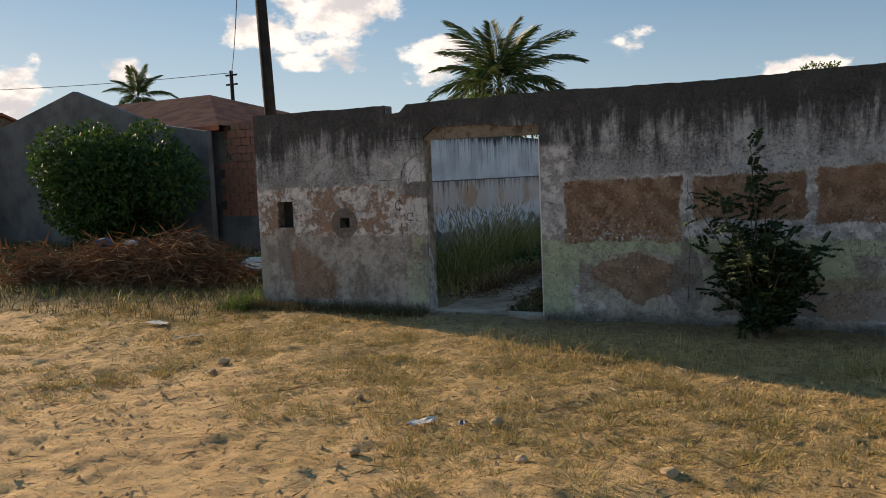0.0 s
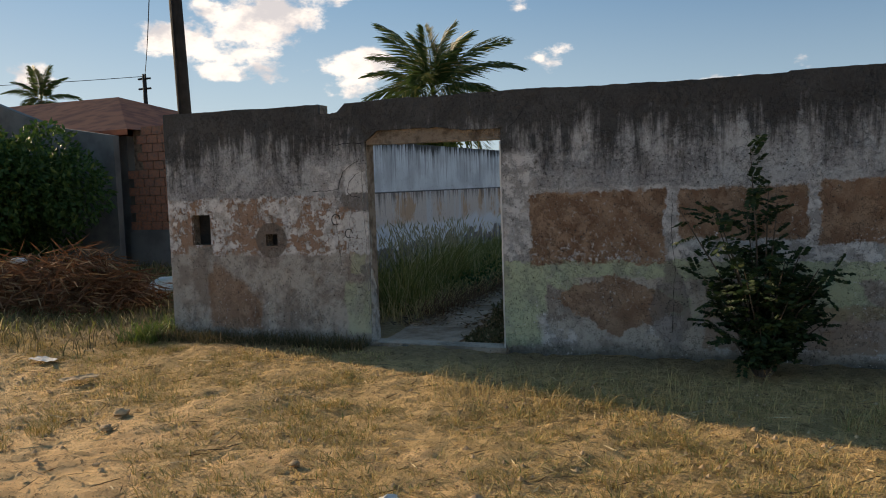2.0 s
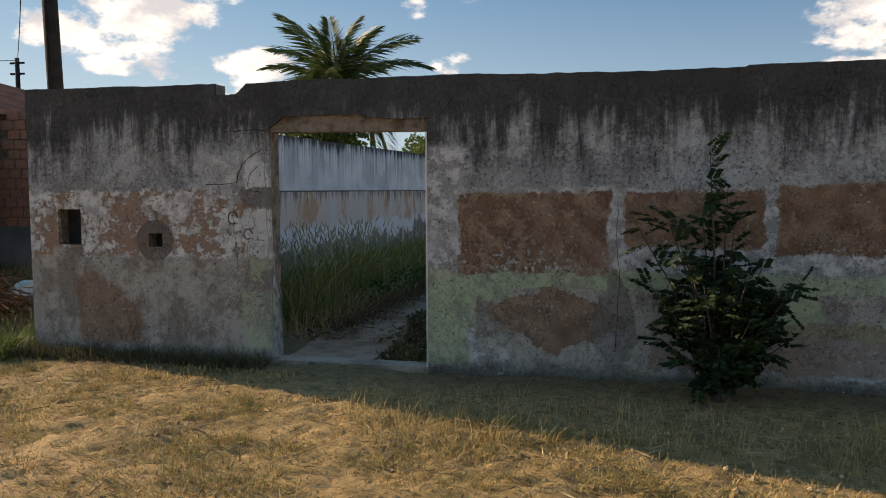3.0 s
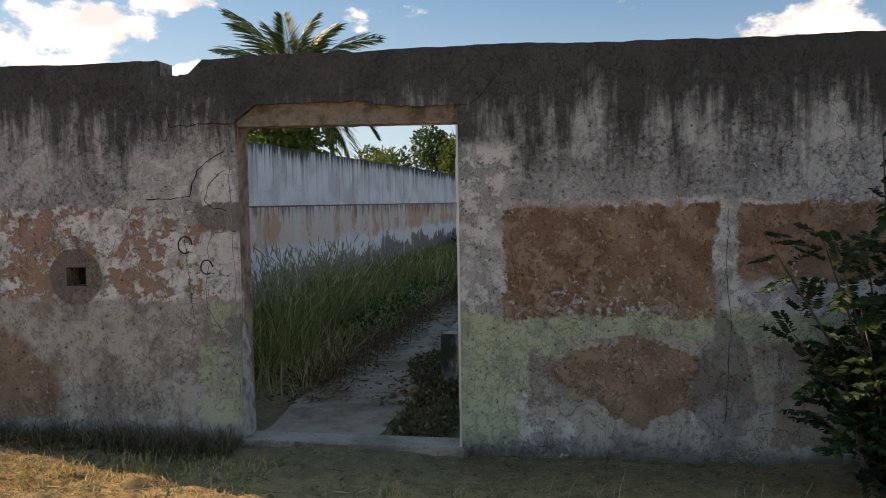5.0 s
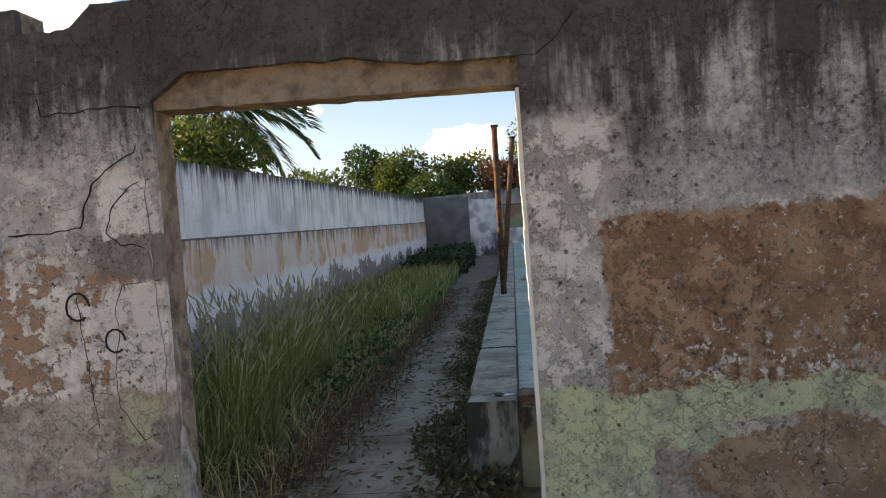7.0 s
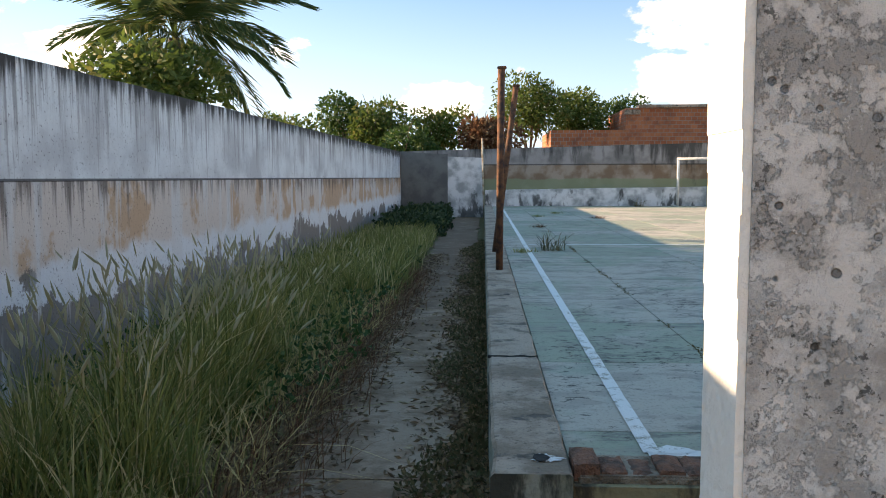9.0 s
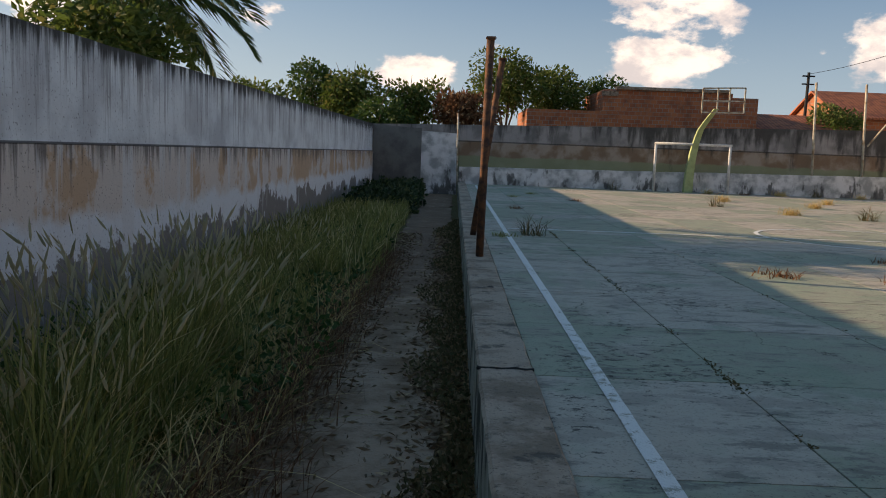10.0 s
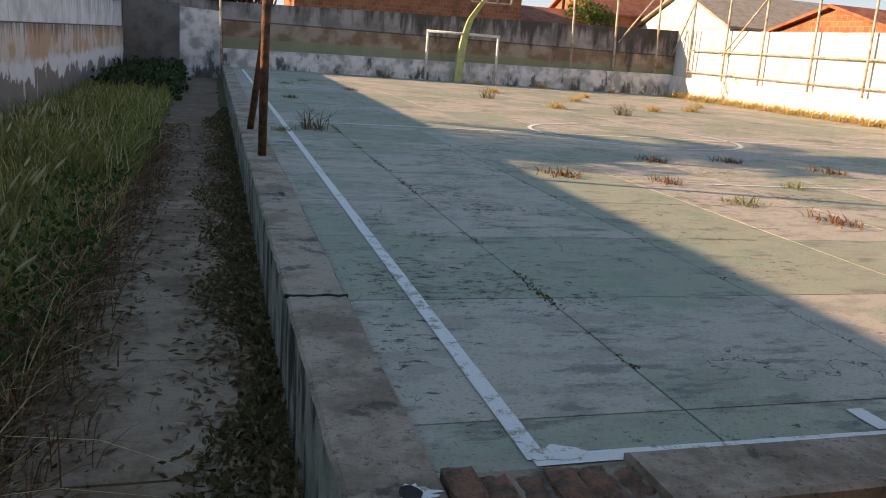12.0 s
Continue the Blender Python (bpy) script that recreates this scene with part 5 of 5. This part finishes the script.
pipe("shaft", [(0, 0, 0), (-0.03, 0, 1.0), (-0.06, 0, 2.7)], 0.035, M_GALV, t)


def fence_post(x, y, z0, h, lean, brace=None):
    t = thing("fence_post", (x, y, z0), "tall bare fence post of faded pipe", "post", "fence posts round the court")
    pipe("shaft", [(0, 0, 0), (lean[0], lean[1], h)], 0.045, M_GALV, t, 6)
    if brace:
        pipe("brace", [(brace[0], brace[1], h * 0.35), (lean[0], lean[1], h * 0.97)], 0.035, M_GALV, t, 6)
    return t


for x, b in ((14.68, None), (16.6, None), (18.55, (-1.8, 0.1))):
    fence_post(x, 30.7, 1.2, 3.6, (-0.15, 0), b)
for y, b in ((29.6, (0.0, 1.3)), (27.2, None), (25.0, (0, 2.4)), (22.4, None), (20.0, (0, -2.2)), (17.4, None)):
    fence_post(19.42, y, 1.0, 3.4, (0, 0.1), b)
rail = thing("fence_rail", (19.42, 24, 2.3), "thin horizontal fence pipes along the white wall", "rail")
for z in (0.0, -0.85):
    pipe("bar", [(0, -6.6, z), (0, 5.6, z + 0.06)], 0.03, M_GALV, rail, 6)

# ---- houses beyond ----
def house_block(name, at, w, d, h, mat, label, roof=None, rise=0.0, hip=0.0):
    t = thing(name, at, label, "house")
    bm = bmesh.new()
    box(bm, 0, w, 0, d, -0.5, h)
    part("wall", bm, mat, t)
    if roof:
        bm = bmesh.new()
        o = 0.35
        a = [(-o, -o, h), (w + o, -o, h), (w + o - hip, d / 2, h + rise), (-o, d / 2, h + rise), (w + o, d + o, h), (-o, d + o, h)]
        lo = [bm.verts.new(q) for q in a]
        hi = [bm.verts.new((q[0], q[1], q[2] + 0.12)) for q in a]
        for q in ((0, 1, 2, 3), (3, 2, 4, 5)):
            bm.faces.new([hi[e] for e in q])
            bm.faces.new([lo[e] for e in q][::-1])
        if hip:
            bm.faces.new([hi[e] for e in (1, 4, 2)])
        for q in ((0, 1), (1, 2), (2, 4), (4, 5), (5, 3), (3, 0)):
            bm.faces.new((lo[q[0]], lo[q[1]], hi[q[1]], hi[q[0]]))
        part("roof", bm, roof, t)
        for x in ((0.0,) if hip else (0.0, w)):
            bm = bmesh.new()
            tri = [bm.verts.new((x + e, q[0], q[1])) for e in (-0.08, 0.08) for q in ((0, h), (d, h), (d / 2, h + rise))]
            bm.faces.new(tri[:3])
            bm.faces.new(tri[3:][::-1])
            for q in ((0, 1), (1, 2), (2, 0)):
                bm.faces.new((tri[q[0]], tri[q[1]], tri[q[1] + 3], tri[q[0] + 3]))
            part("gable", bm, mat, t)
    return t


hg = house_block("grey_house", (-19.5, 6.6, 0), 10.1, 7.0, 3.0, M_GREY, "grey rendered house with a low red tiled roof", M_TILE, 1.3, 3.8)
bm = bmesh.new()
lo = [bm.verts.new((q[0], e, q[1])) for e in (-0.56, -0.40) for q in ((-0.7, -0.3), (10.25, -0.3), (10.25, 2.98), (8.6, 3.25), (5.7, 4.3), (-0.7, 2.7))]
bm.faces.new(lo[:6])
bm.faces.new(lo[6:][::-1])
for q in range(6):
    bm.faces.new((lo[q], lo[(q + 1) % 6], lo[(q + 1) % 6 + 6], lo[q + 6]))
part("end_wall", bm, M_GREY, hg)
bm = bmesh.new()
box(bm, -9.38, -6.5, 6.5, 6.85, -0.3, 0.9)
part("yard_wall", bm, M_GREY)
tagged(bpy.data.objects["yard_wall"], "low grey footing wall beside the house", "wall", kind="structure")
pier = thing("brick_pier", (-8.95, 6.6, 0.9), "unplastered pier of hollow clay bricks", "pier")
bm = bmesh.new()
box(bm, -0.14, 0.14, -0.09, 0.09, -0.09, 0.09, 0.006)
bme = bpy.data.meshes.new("brick")
bm.to_mesh(bme)
bm.free()
bme.materials.append(M_CLAY)
for r in range(12):
    for c in range(5):
        if r > 6 and c < 1:
            continue
        piece("brick", bme, pier, m=pose(-0.25 + 0.29 * c + (0.145 if r % 2 else 0), 0.01 * wob(r, c), 0.09 + 0.19 * r))
bm = bmesh.new()
box(bm, -0.35, 1.2, 0.095, 0.2, 0, 2.25)
part("mortar_backing", bm, M_CORE, pier)
lb = house_block("brick_outbuilding", (-31.5, 10.5, 0), 7.0, 5.0, 4.2, M_BRICK, "unplastered brick outbuilding behind the sapling", None)
wh = house_block("white_house", (-50, 14.0, 0), 15.5, 8.0, 4.1, M_CORE, "distant tan house with tiled roof and porch", M_TILE, 1.6)
# flat dark panels give the porch its shade by colour; no recess is built
for x in (3.0, 9.5):
    bm = bmesh.new()
    box(bm, x, x + 2.4, -0.05, 0.02, 0.9, 3.2)
    part("window", bm, M_DARK, wh, "dark porch opening")
bb = house_block("brick_building", (4.35, 40.0, 0), 5.0, 6.0, 3.95, M_BRICK, "unfinished brick building behind the far wall")
bm = bmesh.new()
box(bm, 3.8, 10.2, 0.05, 6.0, 3.0, 5.05)
part("upper_wall", bm, M_BRICK, bb)
bm = bmesh.new()
box(bm, 4.4, 10.0, -0.12, 0.6, 5.05, 5.2)
part("slab_edge", bm, M_CEMENT, bb)
bm = bmesh.new()
box(bm, 10.2, 11.5, 0.1, 6.0, 0, 4.85)
part("side_wall", bm, M_BRICK, bb)
bm = bmesh.new()
box(bm, 3.7, 4.5, -0.04, 0.04, 4.72, 4.95)
part("window", bm, M_CORE, bb, "small pale opening under the slab")
house_block("low_brick_house", (16.0, 41.0, 0), 4.5, 5.0, 3.3, M_BRICK, "low brick house behind the far wall", M_TILE, 0.9)
house_block("red_roof_house", (22.4, 45.0, 0), 6.0, 7.0, 4.3, M_BRICK, "brick house with red tiled roof", M_TILE, 1.7)
house_block("pale_roof_house", (25.5, 36.0, 0), 14.0, 9.0, 3.7, M_WHITE, "white house with pale tiled roof", M_PALETILE, 2.0)
house_block("east_house", (23.5, 22.0, 0), 9.0, 9.0, 3.0, M_BRICK, "brick house with dark red tiled roof", M_TILE, 1.3)


def utility_pole(at, h, r, lean, label, arms=True, mat=M_POLE):
    t = thing("utility_pole", at, label, "utility pole")
    pipe("shaft", [(0, 0, -0.3), (lean[0] * 0.5, lean[1] * 0.5, h * 0.5), (lean[0], lean[1], h)], [r, r * 0.9, r * 0.75], mat, t, 10)
    if arms:
        for k in (0.0, 0.45):
            bm = bmesh.new()
            box(bm, lean[0] - 0.35, lean[0] + 0.35, lean[1] - 0.04, lean[1] + 0.04, h - 0.25 - k, h - 0.17 - k, 0.01)
            part("crossarm", bm, mat, t)
    return t


up1 = utility_pole((-4.42, 2.6, 0), 8.6, 0.112, (-0.30, 0), "leaning black wooden pole behind the wall", False)
pipe("cable", [(-0.02, -0.2, 0.0), (-0.1, -0.13, 3.0), (-0.2, -0.08, 6.0)], 0.012, M_POLE, up1, 5)
utility_pole((-22.4, 22.0, 0), 7.2, 0.12, (0, 0), "distant pole with crossarm above the roofs")
utility_pole((26.9, 45.0, 0), 9.0, 0.14, (0.1, 0), "concrete street pole behind the houses", True, M_CEMENT)
utility_pole((20.7, 46.0, 0), 6.9, 0.1, (0.05, 0), "thin dark pole behind the far wall")


def wire(a, b, sag, label):
    bm = bmesh.new()
    a, b = Vector(a), Vector(b)
    tube(bm, [a.lerp(b, k / 16) - Vector((0, 0, sag * 4 * (k / 16) * (1 - k / 16))) for k in range(17)], 0.014, 4)
    me = part("power_line", bm, M_POLE)
    tagged(me, label, "power line")


wire((-22.4, 22.0, 7.0), (-4.7, 2.6, 8.3), 0.7, "thin black power line between poles")
wire((20.7, 46.0, 6.8), (26.9, 45.0, 8.8), 0.2, "thin black power line between street poles")
wire((26.9, 45.0, 8.6), (60.0, 40.0, 9.5), 0.6, "thin black power line leading off")
wire((-60.0, 10.0, 9.0), (-22.4, 22.0, 7.1), 0.8, "thin black power line over the lot")

# coil of old wire on the rim
coil = thing("wire_coil", (3.0, 1.76, 0.49), "tangled coil of dark wire on the rim wall", "wire coil")
for k in range(5):
    pipe("loop", [(0.10 * math.cos(a * 0.5236) * (1 + 0.2 * wob(a, k)), 0.07 * math.sin(a * 0.5236), 0.012 + 0.012 * k + 0.02 * abs(wob(a, k, 3))) for a in range(13)], 0.004, M_POLE, coil, 5)

# sprayed graffiti rings on the plaster by the gate
for x, z, r in ((-0.348, 1.18, 0.042), (-0.50, 1.33, 0.05)):
    bm = bmesh.new()
    tube(bm, [(x + r * math.cos(a * 0.45) * (1 + 0.1 * wob(a, z)), -0.001, z + r * 1.15 * math.sin(a * 0.45)) for a in range(13)], 0.005, 5)
    part("scratched_ring", bm, M_DARK, wall_s)
